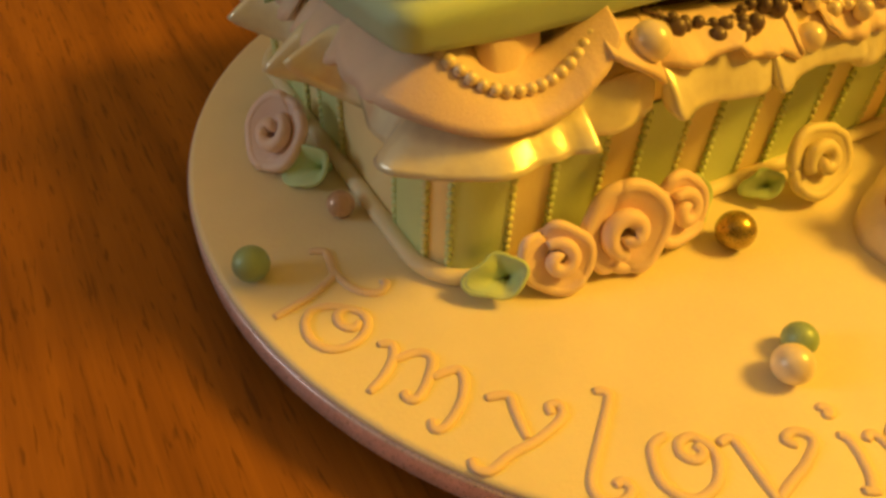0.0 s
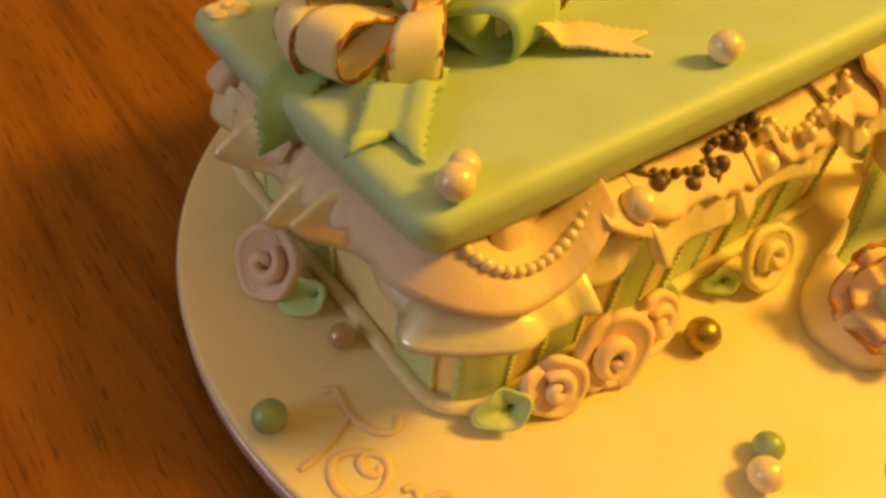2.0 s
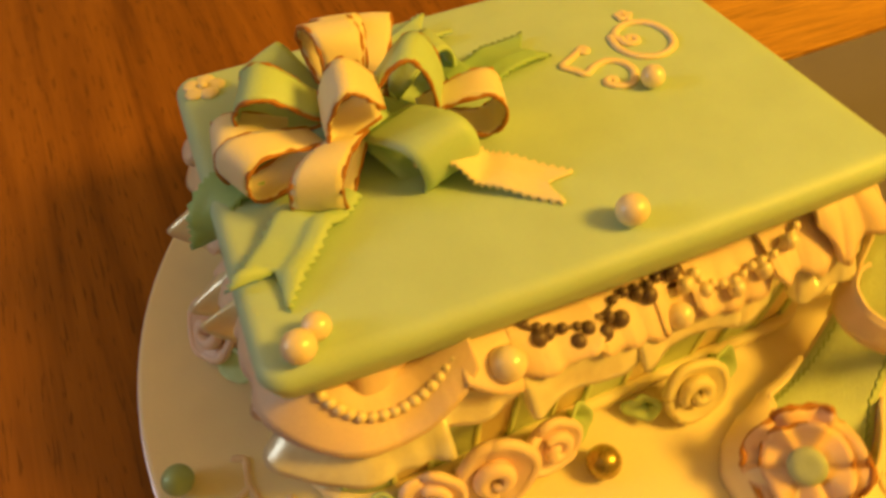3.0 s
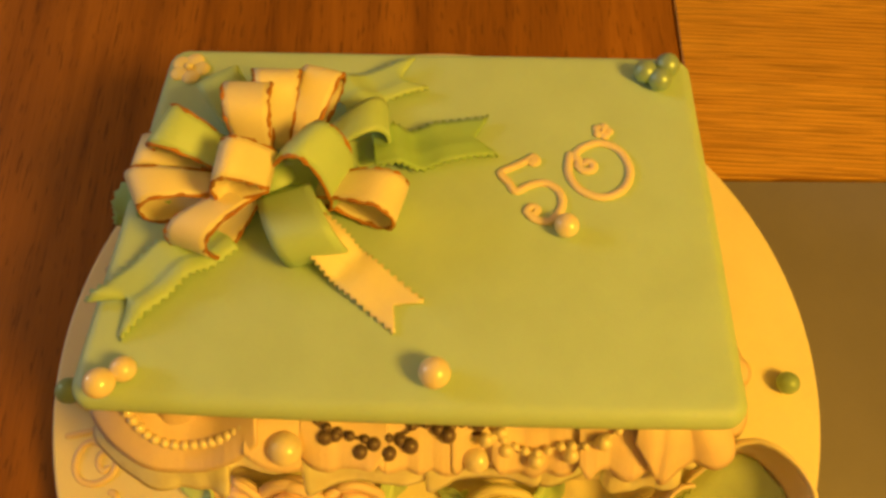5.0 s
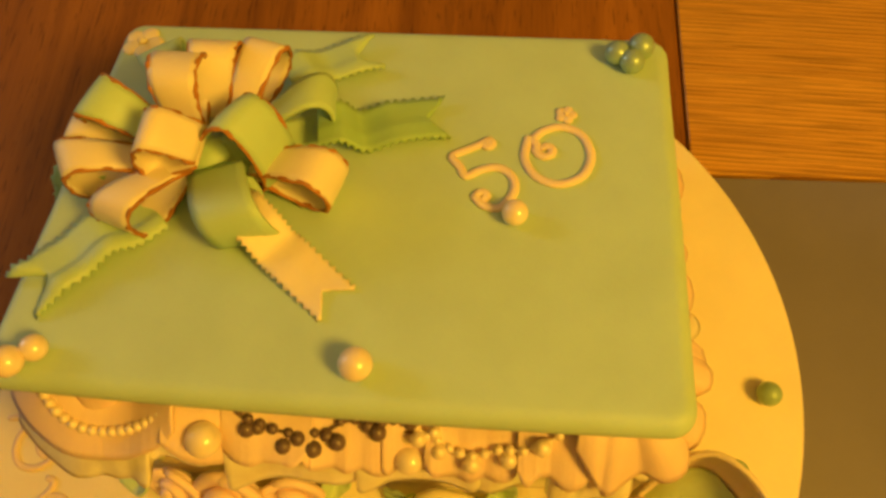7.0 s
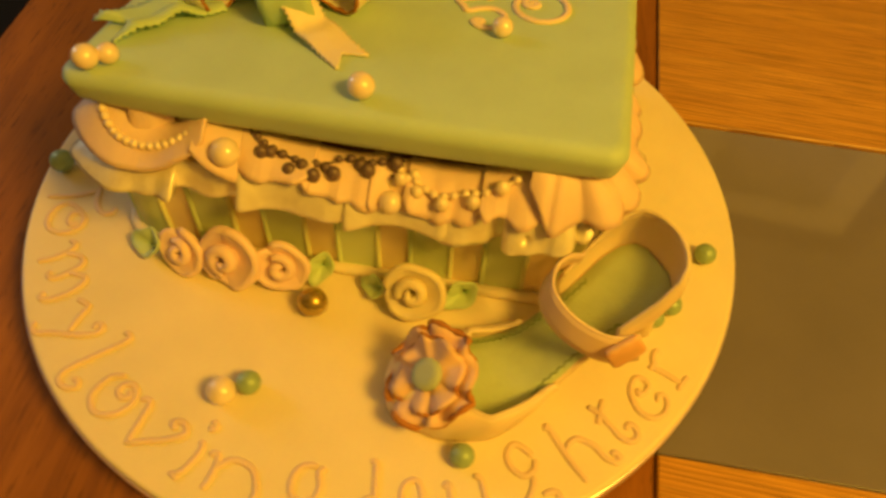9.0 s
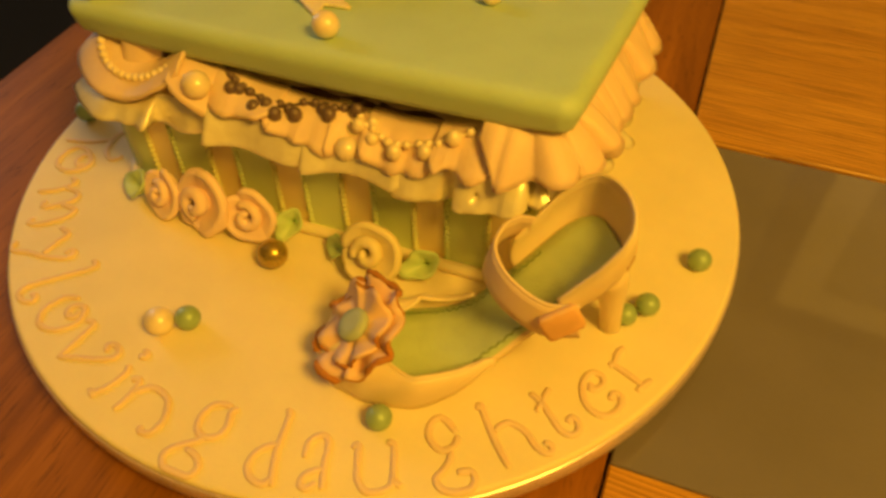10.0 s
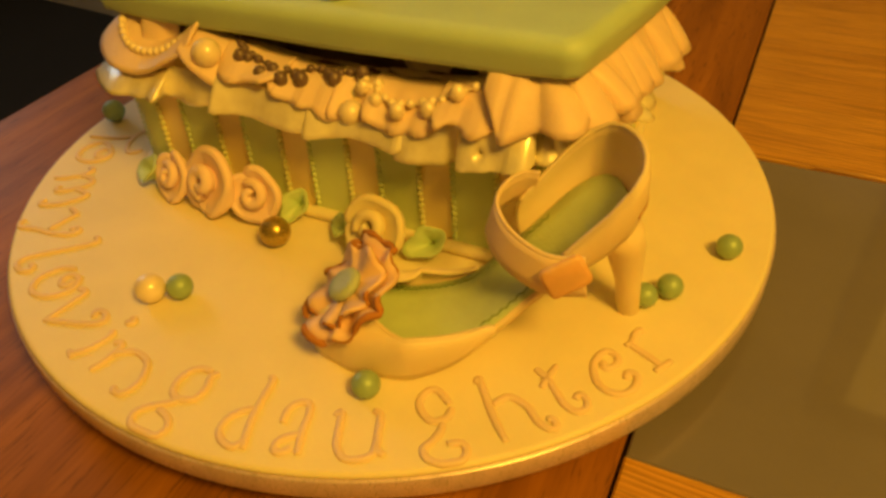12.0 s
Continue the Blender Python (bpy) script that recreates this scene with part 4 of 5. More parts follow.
def leaf(m, size, mat, label, seed=0):
    """A leaf rolled from a kite of paste: a funnel with a pointed, folded lip."""
    t = thing("sugar_leaf", m, label, "sugar leaf", "sugar leaves at the box foot")
    rng = random.Random(seed)
    n, grid, rim = 48, [], []
    corner = [(0.62, 3.75), (0.20, 0.8), (0.12, 2.3)]
    turn = rng.uniform(-0.35, 0.35)
    for i in range(n):
        a = 2 * math.pi * i / n
        wide = 0.66
        for amp, at in corner:
            d = math.atan2(math.sin(a - at - turn), math.cos(a - at - turn))
            wide += amp * math.exp(-((d / 0.48) ** 2))
        row = []
        for j in range(9):
            v = j / 8
            r = size * (0.09 + (wide - 0.09) * v)
            droop = -0.22 * (wide - 0.66) * v**2
            x = r * math.cos(a) + size * 0.16 * (1 - v)
            row.append((x, r * math.sin(a), size * (-0.80 + 1.10 * v**0.40 + droop + 0.07 * math.sin(2 * a + seed) * v)))
        grid.append(row)
        rim.append(row[-1])
    part("blade", sheet(grid, size * 0.15, wrap=True), mat, t)
    part("rim", tube(rim, size * 0.082, 8, closed=True), mat, t, "rounded pointed lip")


leaf(facing(-0.1100, -0.0746, 0.0205, -125, 45), 0.0109, LEAF, "rolled pale green sugar leaf beside a pink rose", 1)
leaf(facing(-0.0170, -0.0636, 0.0215, -60, 40), 0.0089, LEAF, "rolled green sugar leaf behind the bronze pearl", 2)
leaf(facing(0.0150, -0.0679, 0.0205, -130, 35), 0.0083, LEAF, "rolled green sugar leaf beside the cream rose", 3)
leaf(facing(0.0595, -0.0599, 0.0210, -70, 40), 0.0099, LEAF, "rolled green sugar leaf between rose and shoe", 4)
leaf(facing(-0.1525, 0.0115, 0.0200, 215, 30), 0.0112, LEAF, "rolled grey-green sugar leaf beside a dusky rose", 5)
leaf(facing(-0.1495, 0.0506, 0.0215, 170, 35), 0.0086, LEAF, "green sugar leaf behind the dusky rose", 6)


# ---- necklaces that spill from the box ----
def necklace(name, points, radius, mat, label, spacing=0.95, jitter=0.0, seed=1, hang=()):
    t = thing(name, pose(-0.0024, -0.0036, 0, 0, 0, 1.23), label, "necklace")
    rng = random.Random(seed)
    line = smooth_line(points, 60)
    gone, last = 0.0, line[0]
    me = mesh_from("bead", *ball(radius, 1.0, 14, 9))
    me.materials.append(mat)
    for p in line:
        gone += float(np.linalg.norm(p - last))
        last = p
        if gone >= radius * 2 * spacing:
            gone = 0.0
            b = new("bead", me)
            b.parent = t
            b.matrix_basis = Matrix.Translation(Vector(p) + Vector([rng.uniform(-jitter, jitter) for _ in range(3)])) @ Matrix.Scale(rng.uniform(0.92, 1.08), 4)
    part("thread", tube(line, radius * 0.35, 5), mat, t)
    for x, y, z, r in hang:
        part("drop_bead", moved(ball(r, 1.15, 16, 10), pose(x, y, z)), mat, t)


necklace("pearl_necklace", [(-0.126, -0.040, 0.1000), (-0.122, -0.0480, 0.0962), (-0.114, -0.0550, 0.0910), (-0.104, -0.0575, 0.0886), (-0.093, -0.0565, 0.0890), (-0.083, -0.0537, 0.0928), (-0.074, -0.0490, 0.0980)], 0.0023, PEARL, "string of small ivory pearls draped over the ruffle", 0.86)
necklace("slate_bead_garland", [(-0.050, -0.0420, 0.0985), (-0.043, -0.0470, 0.0965), (-0.036, -0.0485, 0.0945), (-0.024, -0.0505, 0.0925), (-0.013, -0.0490, 0.0910), (-0.0035, -0.0430, 0.0910), (0.006, -0.0420, 0.0910), (0.014, -0.0410, 0.0920), (0.023, -0.0360, 0.0945)], 0.0021, PEARL_SLATE, "dark slate bead garland hanging out of the box", 1.25, 0.0008, 2,
         [(-0.0412, -0.0510, 0.0940, 0.0033), (-0.0372, -0.0500, 0.0935, 0.0027), (-0.0265, -0.0552, 0.0900, 0.0035), (-0.0212, -0.0520, 0.0915, 0.0031), (-0.0150, -0.0550, 0.0895, 0.0034), (-0.0062, -0.0514, 0.0894, 0.0035), (-0.0105, -0.0495, 0.0900, 0.0026), (0.0048, -0.0440, 0.0905, 0.0029), (0.0090, -0.0460, 0.0900, 0.0036), (0.0215, -0.0408, 0.0930, 0.0034)])
necklace("ivory_bead_garland", [(0.020, -0.0390, 0.0930), (0.0265, -0.0440, 0.0905), (0.032, -0.0455, 0.0893), (0.040, -0.0500, 0.0875), (0.047, -0.0500, 0.0880), (0.054, -0.0480, 0.0885), (0.060, -0.0475, 0.0905), (0.066, -0.0465, 0.0935), (0.0725, -0.0445, 0.0965), (0.080, -0.0400, 0.0985)], 0.0020, PEARL, "ivory bead garland hanging out of the box", 1.25, 0.0006, 3,
         [(0.0250, -0.0468, 0.0898, 0.0033), (0.0310, -0.0435, 0.0905, 0.0028), (0.0336, -0.0502, 0.0868, 0.0031), (0.0465, -0.0534, 0.0860, 0.0036), (0.0605, -0.0505, 0.0885, 0.0036), (0.0725, -0.0458, 0.0968, 0.0035)])
for x, y, z, r, label in ((-0.0578, -0.0617, 0.0955, 0.0070, "big ivory pearl resting on the blush ruffle"), (0.0205, -0.0569, 0.0800, 0.0058, "ivory pearl resting on the blush ruffle")):
    pearl(PEARL, pose(x, y, z), r, label, "pearls on the ruffle")


# ---- the sugar shoe ----
def shoe():
    t = thing("sugar_shoe", pose(0.0991, -0.0905, -0.0004, 0, 0, 1.1) @ pose(-0.1, 0.09, 0), "cream open-toed high-heeled sugar shoe with green insole", "shoe")
    spine = smooth_line([(0.036, -0.116, 0.0145), (0.054, -0.112, 0.0145), (0.080, -0.105, 0.0150), (0.1045, -0.0910, 0.0250), (0.125, -0.0740, 0.0480), (0.1410, -0.0595, 0.0660), (0.1500, -0.0515, 0.0735)], 8)
    n = len(spine)
    half = np.interp(np.linspace(0, 1, n), [0, 0.02, 0.05, 0.12, 0.22, 0.34, 0.5, 0.66, 0.80, 0.88, 0.94, 0.98, 1.0], [0.003, 0.010, 0.014, 0.021, 0.026, 0.027, 0.0215, 0.0190, 0.0195, 0.0180, 0.0145, 0.0090, 0.003])
    near = np.interp(np.linspace(0, 1, n), [0, 0.02, 0.05, 0.12, 0.22, 0.34, 0.43, 0.50, 0.58, 0.66, 0.80, 0.88, 0.94, 0.98, 1.0], [0.003, 0.010, 0.014, 0.021, 0.026, 0.0265, 0.0212, 0.0155, 0.0138, 0.0150, 0.0185, 0.0178, 0.0145, 0.0090, 0.003])
    flat = np.gradient(spine, axis=0)
    flat[:, 2] = 0
    flat /= np.linalg.norm(flat, axis=1)[:, None]
    left = np.stack([-flat[:, 1], flat[:, 0], 0 * flat[:, 0]], 1)
    across = (-1, -0.6, -0.2, 0.2, 0.6, 1)
    grid = [[tuple(spine[i] + left[i] * (half if k > 0 else near)[i] * k) for k in across] for i in range(n)]
    part("sole", sheet(np.array(grid) - [0, 0, 0.0012], 0.0036), SHOE, t, "cream sole")
    inner = [[tuple(spine[i] + left[i] * ((half if k > 0 else near)[i] - 0.0012) * k + np.array([0, 0, 0.0014])) for k in across] for i in range(1, n - 1)]
    part("insole", sheet(inner, 0.0014), INSOLE, t, "leaf green insole")
    for side in (-1, 1):
        zig = []
        for q, i in enumerate(range(int(n * 0.24), int(n * 0.72))):
            for h in (0, 0.5):
                k = i + h
                p = spine[i] * (1 - h) + spine[i + 1] * h
                wide = half if side > 0 else near
                edge = wide[i] * (1 - h) + wide[i + 1] * h - 0.0042 + 0.0007 * (1 if h else -1)
                zig.append(p + left[i] * side * edge + np.array([0, 0, 0.0023]))
        part("seam", tube(zig, 0.00038, 5), INSOLE_SEAM, t, "pinked seam line along the insole")
    # toe upper: from the near waist round the toe to the far waist
    waist, cap = int(n * 0.53), int(n * 0.34)
    rim = [(-1, i) for i in range(waist, -1, -1)] + [(1, i) for i in range(0, waist + 1)]
    rows = []
    for q, (side, i) in enumerate(rim):
        u = q / (len(rim) - 1)
        p = spine[i] + left[i] * (half if side > 0 else near)[i] * side
        toe = max(0.0, 1 - i / cap) ** 1.2 if i < cap else 0.0
        end = min(1.0, (waist - i) / (waist * 0.34))
        inward = spine[max(i, cap)] - p
        inward[2] = 0
        inward /= np.linalg.norm(inward)
        rise, lean = (0.0165 + 0.0065 * toe) * (0.04 + 0.96 * end**0.8), 0.002 * end + 0.032 * toe**0.8
        if side > 0:
            rise *= 0.62 + 0.38 * toe
        rows.append([tuple(p - np.array([0, 0, 0.0025]) - inward * 0.0018 * math.sin(math.pi * v) + inward * lean * v**1.8 + np.array([0, 0, (rise + 0.003) * math.sin(v * math.pi / 2)])) for v in np.linspace(0, 1, 7)])
    rows = [list(map(tuple, r)) for r in np.array([smooth_line(np.array(rows)[:, j], 2) for j in range(7)]).transpose(1, 0, 2)]
    part("toe_upper", joined(sheet(rows, 0.0022), tube([r[-1] for r in rows], [0.0013 * min(1, 0.3 + 0.1 * min(q, len(rows) - 1 - q)) for q in range(len(rows))], 8)), SHOE, t, "cream open toe upper")
    # heel counter, from the near waist round the back to the far waist
    near0, far0 = int(n * 0.68), int(n * 0.64)
    rim = [(-1, i) for i in range(near0, n)] + [(1, i) for i in range(n - 1, far0 - 1, -1)]
    rows = []
    for q, (side, i) in enumerate(rim):
        u = q / (len(rim) - 1)
        p = spine[i] + left[i] * (half if side > 0 else near)[i] * side
        back = (i - far0) / (n - 1 - far0)
        h = 0.008 + 0.016 * max(0.0, back) ** 0.85 + (0.009 if side > 0 else 0.0) * (1 - back)
        out = p - spine[n - 8]
        out[2] = 0
        out /= np.linalg.norm(out) + 1e-9
        rows.append([tuple(p - np.array([0, 0, 0.003]) + out * (0.0022 * math.sin(math.pi * v) + 0.0015 * v) + np.array([0, 0, (h + 0.003) * v])) for v in np.linspace(0, 1, 7)])
    rows = [list(map(tuple, r)) for r in np.array([smooth_line(np.array(rows)[:, j], 2) for j in range(7)]).transpose(1, 0, 2)]
    part("heel_counter", joined(sheet(rows, 0.0022), tube([r[-1] for r in rows], 0.0012, 8)), SHOE, t, "cream heel counter with a worn rim")
    crease = [np.array(r[2]) * 0.55 + np.array(r[3]) * 0.45 for r in rows]
    mid = sum(crease) / len(crease)
    line = []
    for q in range(int(len(crease) * 0.30), int(len(crease) * 0.62)):
        out = crease[q] - mid
        out[2] = 0
        line.append(crease[q] + out / np.linalg.norm(out) * 0.0012 + np.array([0, 0, 0.0007 * math.sin(q * 0.9)]))
    part("crease", tube(line, 0.00045, 5), BROWN_EDGE, t, "thin cracked crease round the heel")
    # ankle strap
    path = smooth_line([(0.1475, -0.0885, 0.0575), (0.1330, -0.0925, 0.0570), (0.1155, -0.0875, 0.0595), (0.1045, -0.0775, 0.0630), (0.1035, -0.0665, 0.0660), (0.1085, -0.0600, 0.0685), (0.1150, -0.0580, 0.0690)], 7)
    rows = []
    c = np.array([0.128, -0.068, 0.0])
    for p in path:
        out = p - c
        out[2] = 0
        out /= np.linalg.norm(out)
        rows.append([tuple(p + out * (0.003 - 0.004 * v) + np.array([0, 0, 0.0150 * (v - 0.5)])) for v in (0, 0.25, 0.5, 0.75, 1.0)])
    part("ankle_strap", joined(sheet(rows, 0.0018), tube([r[-1] for r in rows], 0.0010, 6)), SHOE_BAND, t, "peach ankle strap")
    part("buckle", moved(loft([[(x * k, y * k, z + 0.0016 * (1 - abs(x) / 0.0094) * (z > 0.001)) for x, y in round_rect(0.0088, 0.0064, 0.0024, 5)] for z, k in ((-0.001, 0.92), (0.0004, 1.0), (0.0016, 0.98), (0.0022, 0.80), (0.0024, 0.3))]), facing(0.1415, -0.0932, 0.0592, -62, 14) @ pose(0, 0, 0, 0, 0, 28)), BUCKLE, t, "orange-bronze folded buckle")
    rings = []
    for (x, y, z), r, sq in (((0.1566, -0.0510, BOARD_Z), 0.0044, 1.0), ((0.1566, -0.0510, BOARD_Z + 0.001), 0.0050, 1.0), ((0.1550, -0.0518, 0.030), 0.0057, 1.0), ((0.1520, -0.0530, 0.048), 0.0082, 1.05), ((0.1465, -0.0560, 0.0600), 0.0115, 1.1)):
        rings.append([(x + r * sq * math.cos(2 * math.pi * k / 20), y + r * math.sin(2 * math.pi * k / 20), z) for k in range(20)])
    part("heel", loft(rings), SHOE, t, "tapered cream stiletto heel")
    # ruffled flower on the toe
    fm = facing(0.0590, -0.1165, 0.0368, 217, 56)
    for layer, (rad, lift, count, cup) in enumerate(((0.0245, 0.0, 9, 0.0008), (0.0185, 0.0024, 7, 0.0010))):
        rows = []
        seg = 90
        for i in range(seg):
            a = 2 * math.pi * i / seg
            lobe = 0.93 + 0.07 * abs(math.sin(count * a / 2 + layer)) + 0.03 * math.sin(4 * a + 2 * layer)
            fold = 0.0024 * math.sin(count * a + 1.7 * layer + 0.5 * math.sin(2 * a)) + 0.0013 * math.sin(3 * a + layer)
            # one side of the ruffle stands up against the toe
            stand = 0.005 * max(0.0, math.cos(a - 2.2)) ** 2
            rows.append([(rad * lobe * v * math.cos(a + 0.10 * math.sin(6 * a) * v), rad * lobe * v * math.sin(a + 0.10 * math.sin(6 * a) * v), lift + (cup + stand) * v**2 + fold * v**2) for v in (0.05, 0.25, 0.45, 0.65, 0.85, 1.0)])
        ob = part("ruffle", moved(sheet(rows, 0.0014, wrap=True), fm), RUFFLE_PEACH, t, "ruffled peach petal ring")
        rng = random.Random(layer)
        patch = [rng.choice((0.02, 0.1, 0.5, 0.9, 1.0)) for _ in range(16)]
        rad_line = [(0.00150, 0.00100)[layer] * patch[int(i / seg * 15)] ** 1.3 * rng.uniform(0.7, 1.3) for i in range(seg)]
        part("edging", moved(tube([Vector(r[-1]) for r in rows], rad_line, 6, closed=True), fm), BROWN_EDGE, ob, "brown dusted rim")
    part("button", moved(lathe([(0.0005, 0.0), (0.0066, 0.0), (0.0078, 0.0012), (0.0078, 0.0030), (0.0068, 0.0042), (0.0040, 0.0046), (0.0005, 0.0042)], 28), fm @ pose(0, 0, 0.0034)), BUTTON, t, "grey-green round button")


shoe()


# ---- lettering ----
def curl(cx, cy, r, a0, turns, r1=0.25, n=14):
    """A small spiral from radius r inwards."""
    return [(cx + r * (1 - (1 - r1) * k / n) * math.cos(radians(a0 + 360 * turns * k / n)), cy + r * (1 - (1 - r1) * k / n) * math.sin(radians(a0 + 360 * turns * k / n))) for k in range(n + 1)]


# each letter: its angle round the board, the radius of its base line in millimetres, and strokes of (degrees on, millimetres in from the base line)
WORDS = (
    ("T", 190.2, 191.5, [(6.2, -4), (6.2, 4), (6.0, 12), (5.3, 20), (4.6, 25.5)], [(-0.6, 22), (0.5, 27), (2.6, 26), (4.6, 24.2), (8.5, 25.3), (10.8, 30), (10.4, 35), (9.4, 35.6)]),
    ("o", 198.3, 191.9, [(2.6, 19), (0.6, 14), (-0.2, 8), (1.0, 2.5), (3.2, 0), (5.3, 2), (6.5, 9), (6.0, 16.5), (4.2, 20.3), (2.3, 18), (2.2, 13.5), (3.6, 11.5), (4.9, 13.5), (4.6, 17)]),
    ("m", 207.2, 192.8, [(-0.4, 15), (0.5, 18), (1.6, 16), (2.4, 11), (2.8, 5), (2.8, -1.5)], [(2.2, 13), (3.4, 20), (4.8, 22), (5.8, 20), (6.6, 14), (7.0, 8), (6.8, 4.5), (5.9, 4), (5.6, 6)], [(6.8, 15), (7.6, 19), (8.6, 22.3), (9.8, 20), (10.7, 14), (11, 7), (10.8, 1), (10.1, -1.2), (9.3, 1.2)]),
    ("y", 219.8, 193.7, [(0.2, 17.5), (1.2, 20), (2.4, 21.4), (3.8, 16), (5.6, 9)], [(7.1, 20), (6.6, 23), (7.6, 24.5), (8.2, 20), (6.6, 10), (4.7, 2), (3.6, -5.5), (2.4, -6.8), (1.6, -4.5)]),
    ("l", 230.3, 193.2, [(0.4, 32.5), (1.4, 33.5), (2.2, 31.4), (1.8, 17.5), (1.4, 4), (1.6, -2), (2.6, -5), (4.2, -3.5), (4.9, 0.5), (4.0, 2.5), (3.4, 0.8)]),
    ("o", 236.9, 193.3, [(1.6, 21.3), (0.3, 17), (0.2, 12), (1, 4), (3.4, 0.4), (5.6, 5), (6.4, 12), (6.1, 18), (4.3, 21.6), (2.9, 19), (3, 14.8), (4.3, 13.4), (5.2, 16.5), (4.4, 18.6)]),
    ("v", 243.6, 193.2, [(0.2, 19.5), (1.1, 21.6), (2, 20.4), (3.2, 10), (4.2, 0.4)], [(4.2, 1.5), (6.2, 7.5), (8.1, 12.4), (10, 19), (9.6, 22.6), (8.2, 23.6), (7.2, 21), (8.2, 18.8)]),
    ("i", 254.7, 193.4, [(0.9, 2.4), (2.4, 1.4)], [(1.6, 2), (2.4, 6), (2.8, 14), (2.6, 19.5), (1.8, 21)], [(1.7, 29), (2.3, 28.2), (2.7, 30), (2, 31.4), (1.6, 30.2)]),
    ("n", 259.1, 193.4, [(0, 17.5), (0.8, 19.5), (1.6, 17), (2, 8), (1.8, 2.5)], [(1.9, 13), (3.2, 19), (5, 20.6), (7.2, 18.8), (8.6, 13), (9, 8), (8.6, 2.5), (7.4, 1.2), (6.8, 3.2)]),
    ("g", 270.3, 193.2, [(5.6, 27.4), (4, 27.5), (2.6, 24.5), (2.2, 18), (2.9, 12.5), (4.4, 10.5), (6.2, 13), (6.6, 19), (6, 25), (6.8, 27.5)], [(4.6, 10.5), (3.6, 7), (2, 3), (1, -2), (1.6, -6.5), (3.4, -8.8), (5.4, -7.5), (6, -3), (5, 1.4), (3.2, 3)]),
    ("d", 281.6, 192.8, [(3.6, 15.5), (2, 13.5), (0.8, 9), (0.6, 3), (1.6, -1.5), (3.2, -3), (4, 0)], [(2.8, 31.5), (3.6, 31), (3.6, 22), (3.6, 12), (4, 3), (4.4, -3.2)]),
    ("a", 288.9, 192.5, [(0.3, 10.8), (0.3, 17), (1.2, 21), (2.6, 21.4), (3.2, 17), (3.1, 8), (3.3, -0.5), (3.4, -2.5)], [(3, 6.5), (1.4, 4.5), (0.6, 1.5), (0.6, -1.5), (1.4, -2.6), (2.4, 0)]),
    ("u", 295.4, 192.1, [(0.1, 15.5), (0.8, 17.5), (0.9, 8), (1, 2), (2, -3.4), (3.8, -4), (5.2, -1.5), (5.5, 5)], [(4.9, 18.3), (5.8, 16), (5.6, 6), (5.6, 0), (6.4, -2.6)]),
    ("g", 305.8, 191.4, [(4.3, 17), (3.4, 23.5), (2.2, 25.6), (0.8, 22.5), (0.4, 17), (1.2, 11.5), (2.2, 9.8), (3.6, 11), (4.4, 15)], [(2.9, 8.5), (2.4, 4.5), (1.4, 1), (0.3, -2), (0.6, -6.5), (2.2, -9.5), (4, -9.5), (4.9, -6), (4.6, -2), (3, -1)]),
    ("h", 313.9, 190.8, [(0.4, 24), (1, 26.2), (1.0, 20), (0.9, 8), (1.2, -6)], [(1.4, 11.5), (2.6, 13.4), (4, 13), (5.3, 6.5), (5.5, -1), (6.3, -6), (7.2, -6), (7.2, -2.6), (6.6, -1.6)]),
    ("t", 321.9, 190.3, [(1, 22), (1.6, 16.5), (1.6, 9), (1.5, 1), (2.2, -3.6), (3.4, -4), (4.2, -0.5), (3.9, 3), (3, 1.8)], [(0.2, 12.5), (1.8, 16), (3.9, 20)]),
    ("e", 328.5, 189.9, [(3.2, 11), (2.5, 9.4), (3.0, 7.6), (4.4, 7.6), (5.2, 11), (4.6, 15), (3.2, 15), (1.4, 11.5), (0.2, 4), (0.7, -3), (2.2, -6), (3.8, -5), (4.9, -1.5), (4.4, 1.4), (3.4, -0.4)]),
    ("r", 335.6, 189.6, [(0.9, 12), (1.2, 4), (1.3, -3.6)], [(0, -4.5), (2.8, -5)], [(0.3, 12.5), (1.4, 11.8), (2.6, 14), (3.8, 14.6), (4.4, 13.4)]),
)


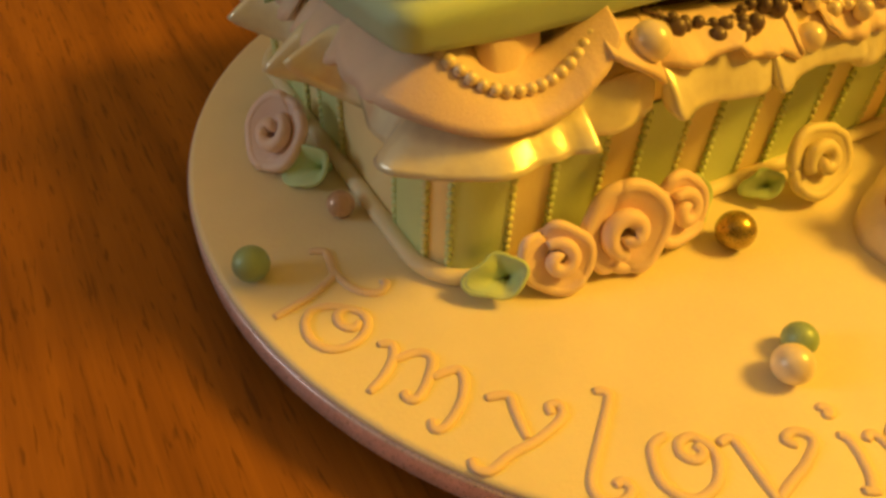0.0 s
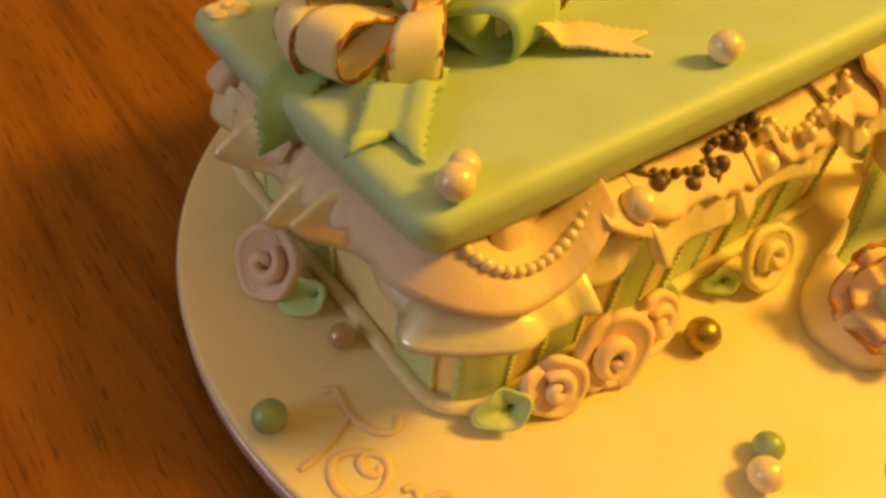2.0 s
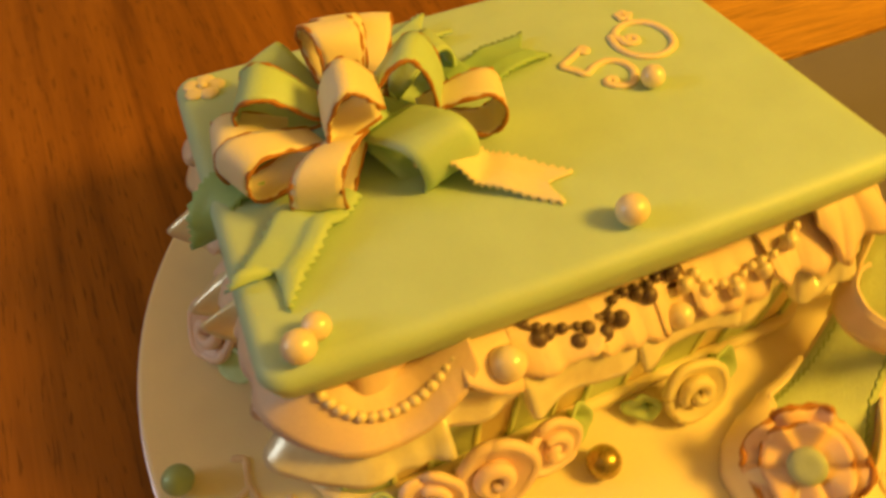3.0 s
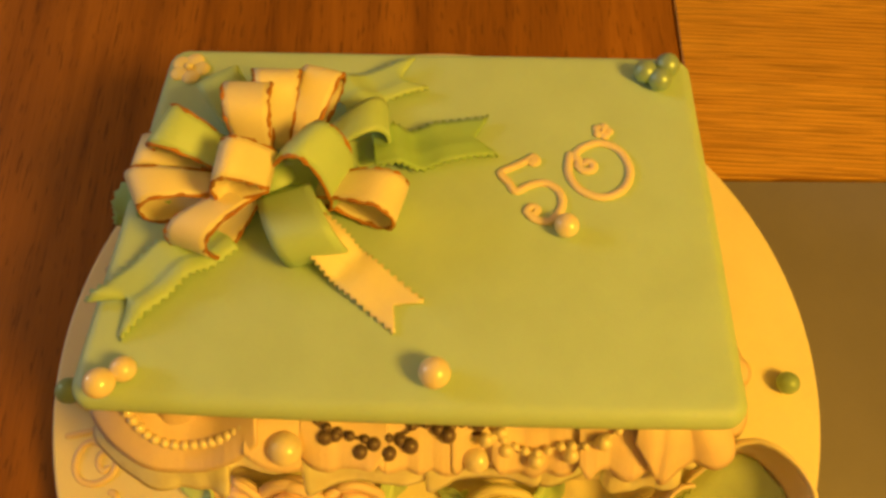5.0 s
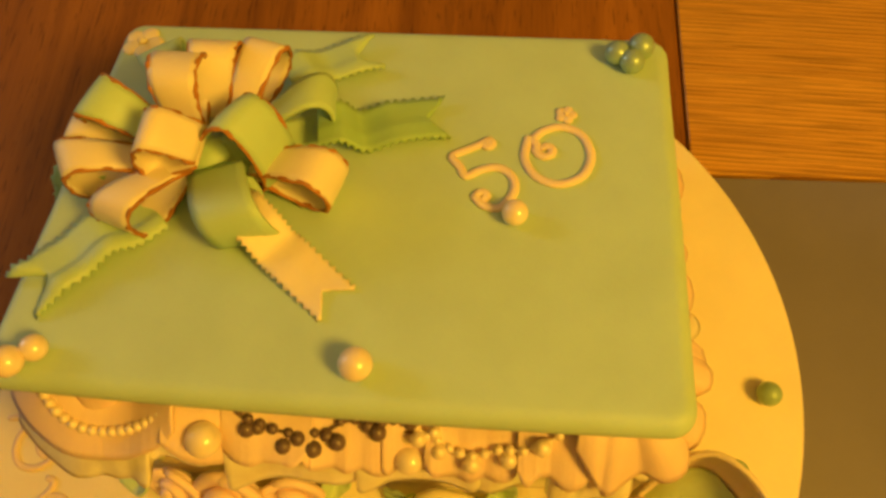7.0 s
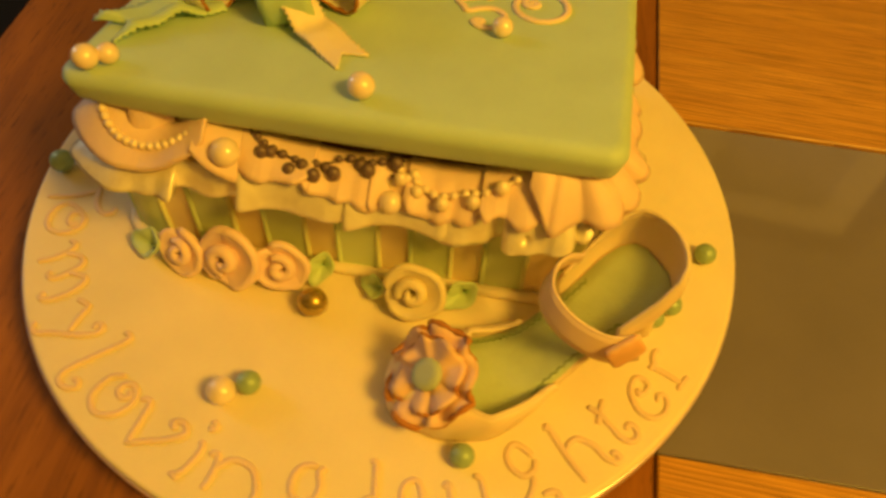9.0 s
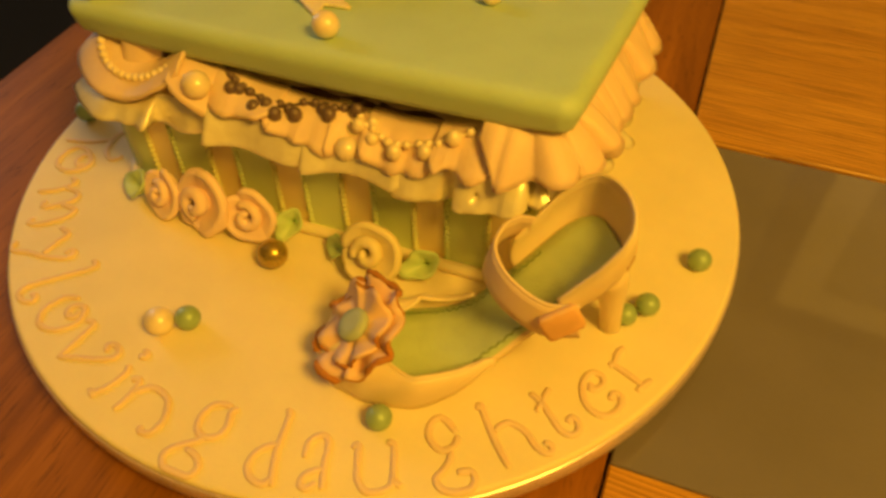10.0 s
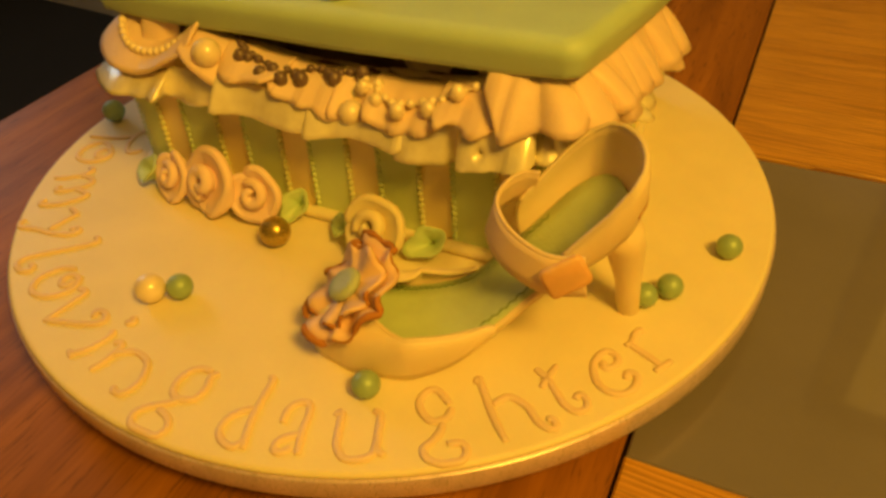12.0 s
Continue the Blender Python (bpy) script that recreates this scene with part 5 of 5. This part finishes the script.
def board_letter(ch, angle, base, strokes):
    made = []
    for line in strokes:
        out = []
        for x, y in smooth_line(line, 5):
            r, a = min(base - y, 201) / 1000, radians(angle + x)
            out.append((r * math.cos(a), r * math.sin(a), BOARD_Z + 0.0003))
        ends = np.minimum(1, 0.75 + 0.1 * np.minimum(np.arange(len(out)), np.arange(len(out))[::-1]))
        made.append(tube(out, 0.0017 * ends, 10, flat=0.6))
    ob = part("letter", joined(*made), LETTER)
    tagged(ob, f"raised icing letter {ch} on the ivory board", "icing letter", "raised wording round the board")


for ch, angle, base, *strokes in WORDS:
    board_letter(ch, angle, base, strokes)


def lid_number(name, lines, label, m):
    strokes = [tube([(x, y, 0.0006) for x, y in smooth_line(line, 5)], 0.0019, 8, flat=0.6) for line in lines]
    tagged(part(name, joined(*strokes), NUMBER, m=LID @ m), label, "icing number", "age on the lid")


lid_number("number_five", [curl(0.0505, 0.0270, 0.0022, 90, -0.9)[::-1] + [(0.0475, 0.0268), (0.0415, 0.0232), (0.0365, 0.0200), (0.0400, 0.0150), (0.0430, 0.0105), (0.0490, 0.0140), (0.0560, 0.0152), (0.0615, 0.0105), (0.0620, 0.0030), (0.0570, -0.0040), (0.0510, -0.0035), (0.0475, 0.0000)] + curl(0.0502, 0.0008, 0.0026, 180, -0.8)], "blush pink icing figure 5 with curled ends", pose(-0.0056, -0.0015, 0) @ Matrix.Scale(1.06, 4))
lid_number("number_nought", [curl(0.0772, 0.0262, 0.0042, 150, 1.1)[::-1] + [(0.0722, 0.0315), (0.0760, 0.0360), (0.0835, 0.0385), (0.0915, 0.0345), (0.0950, 0.0240), (0.0915, 0.0140), (0.0825, 0.0095), (0.0735, 0.0130), (0.0690, 0.0210), (0.0695, 0.0290), (0.0705, 0.0325)]], "blush pink icing figure 0 with a curl inside", pose(-0.0097, -0.0027, 0) @ Matrix.Scale(1.07, 4))


def blossom(m, size, mat, label):
    t = thing("sugar_blossom", m, label, "sugar flower", "small blossoms on the lid")
    for k in range(5):
        part("petal", moved(ball(size * 0.34, 0.35, 12, 8), pose(size * 0.42 * math.cos(k * 1.2566), size * 0.42 * math.sin(k * 1.2566), size * 0.12)), mat, t)
    part("eye", moved(ball(size * 0.16, 0.8, 10, 8), pose(0, 0, size * 0.24)), mat, t)


blossom(LID @ pose(0.0812, 0.0455, 0.0), 0.0068, NUMBER, "tiny blush five-petal sugar blossom above the number")
blossom(LID @ pose(-0.1235, 0.0815, -0.0012), 0.0140, IVORY, "pale cream sugar blossom at the lid corner")
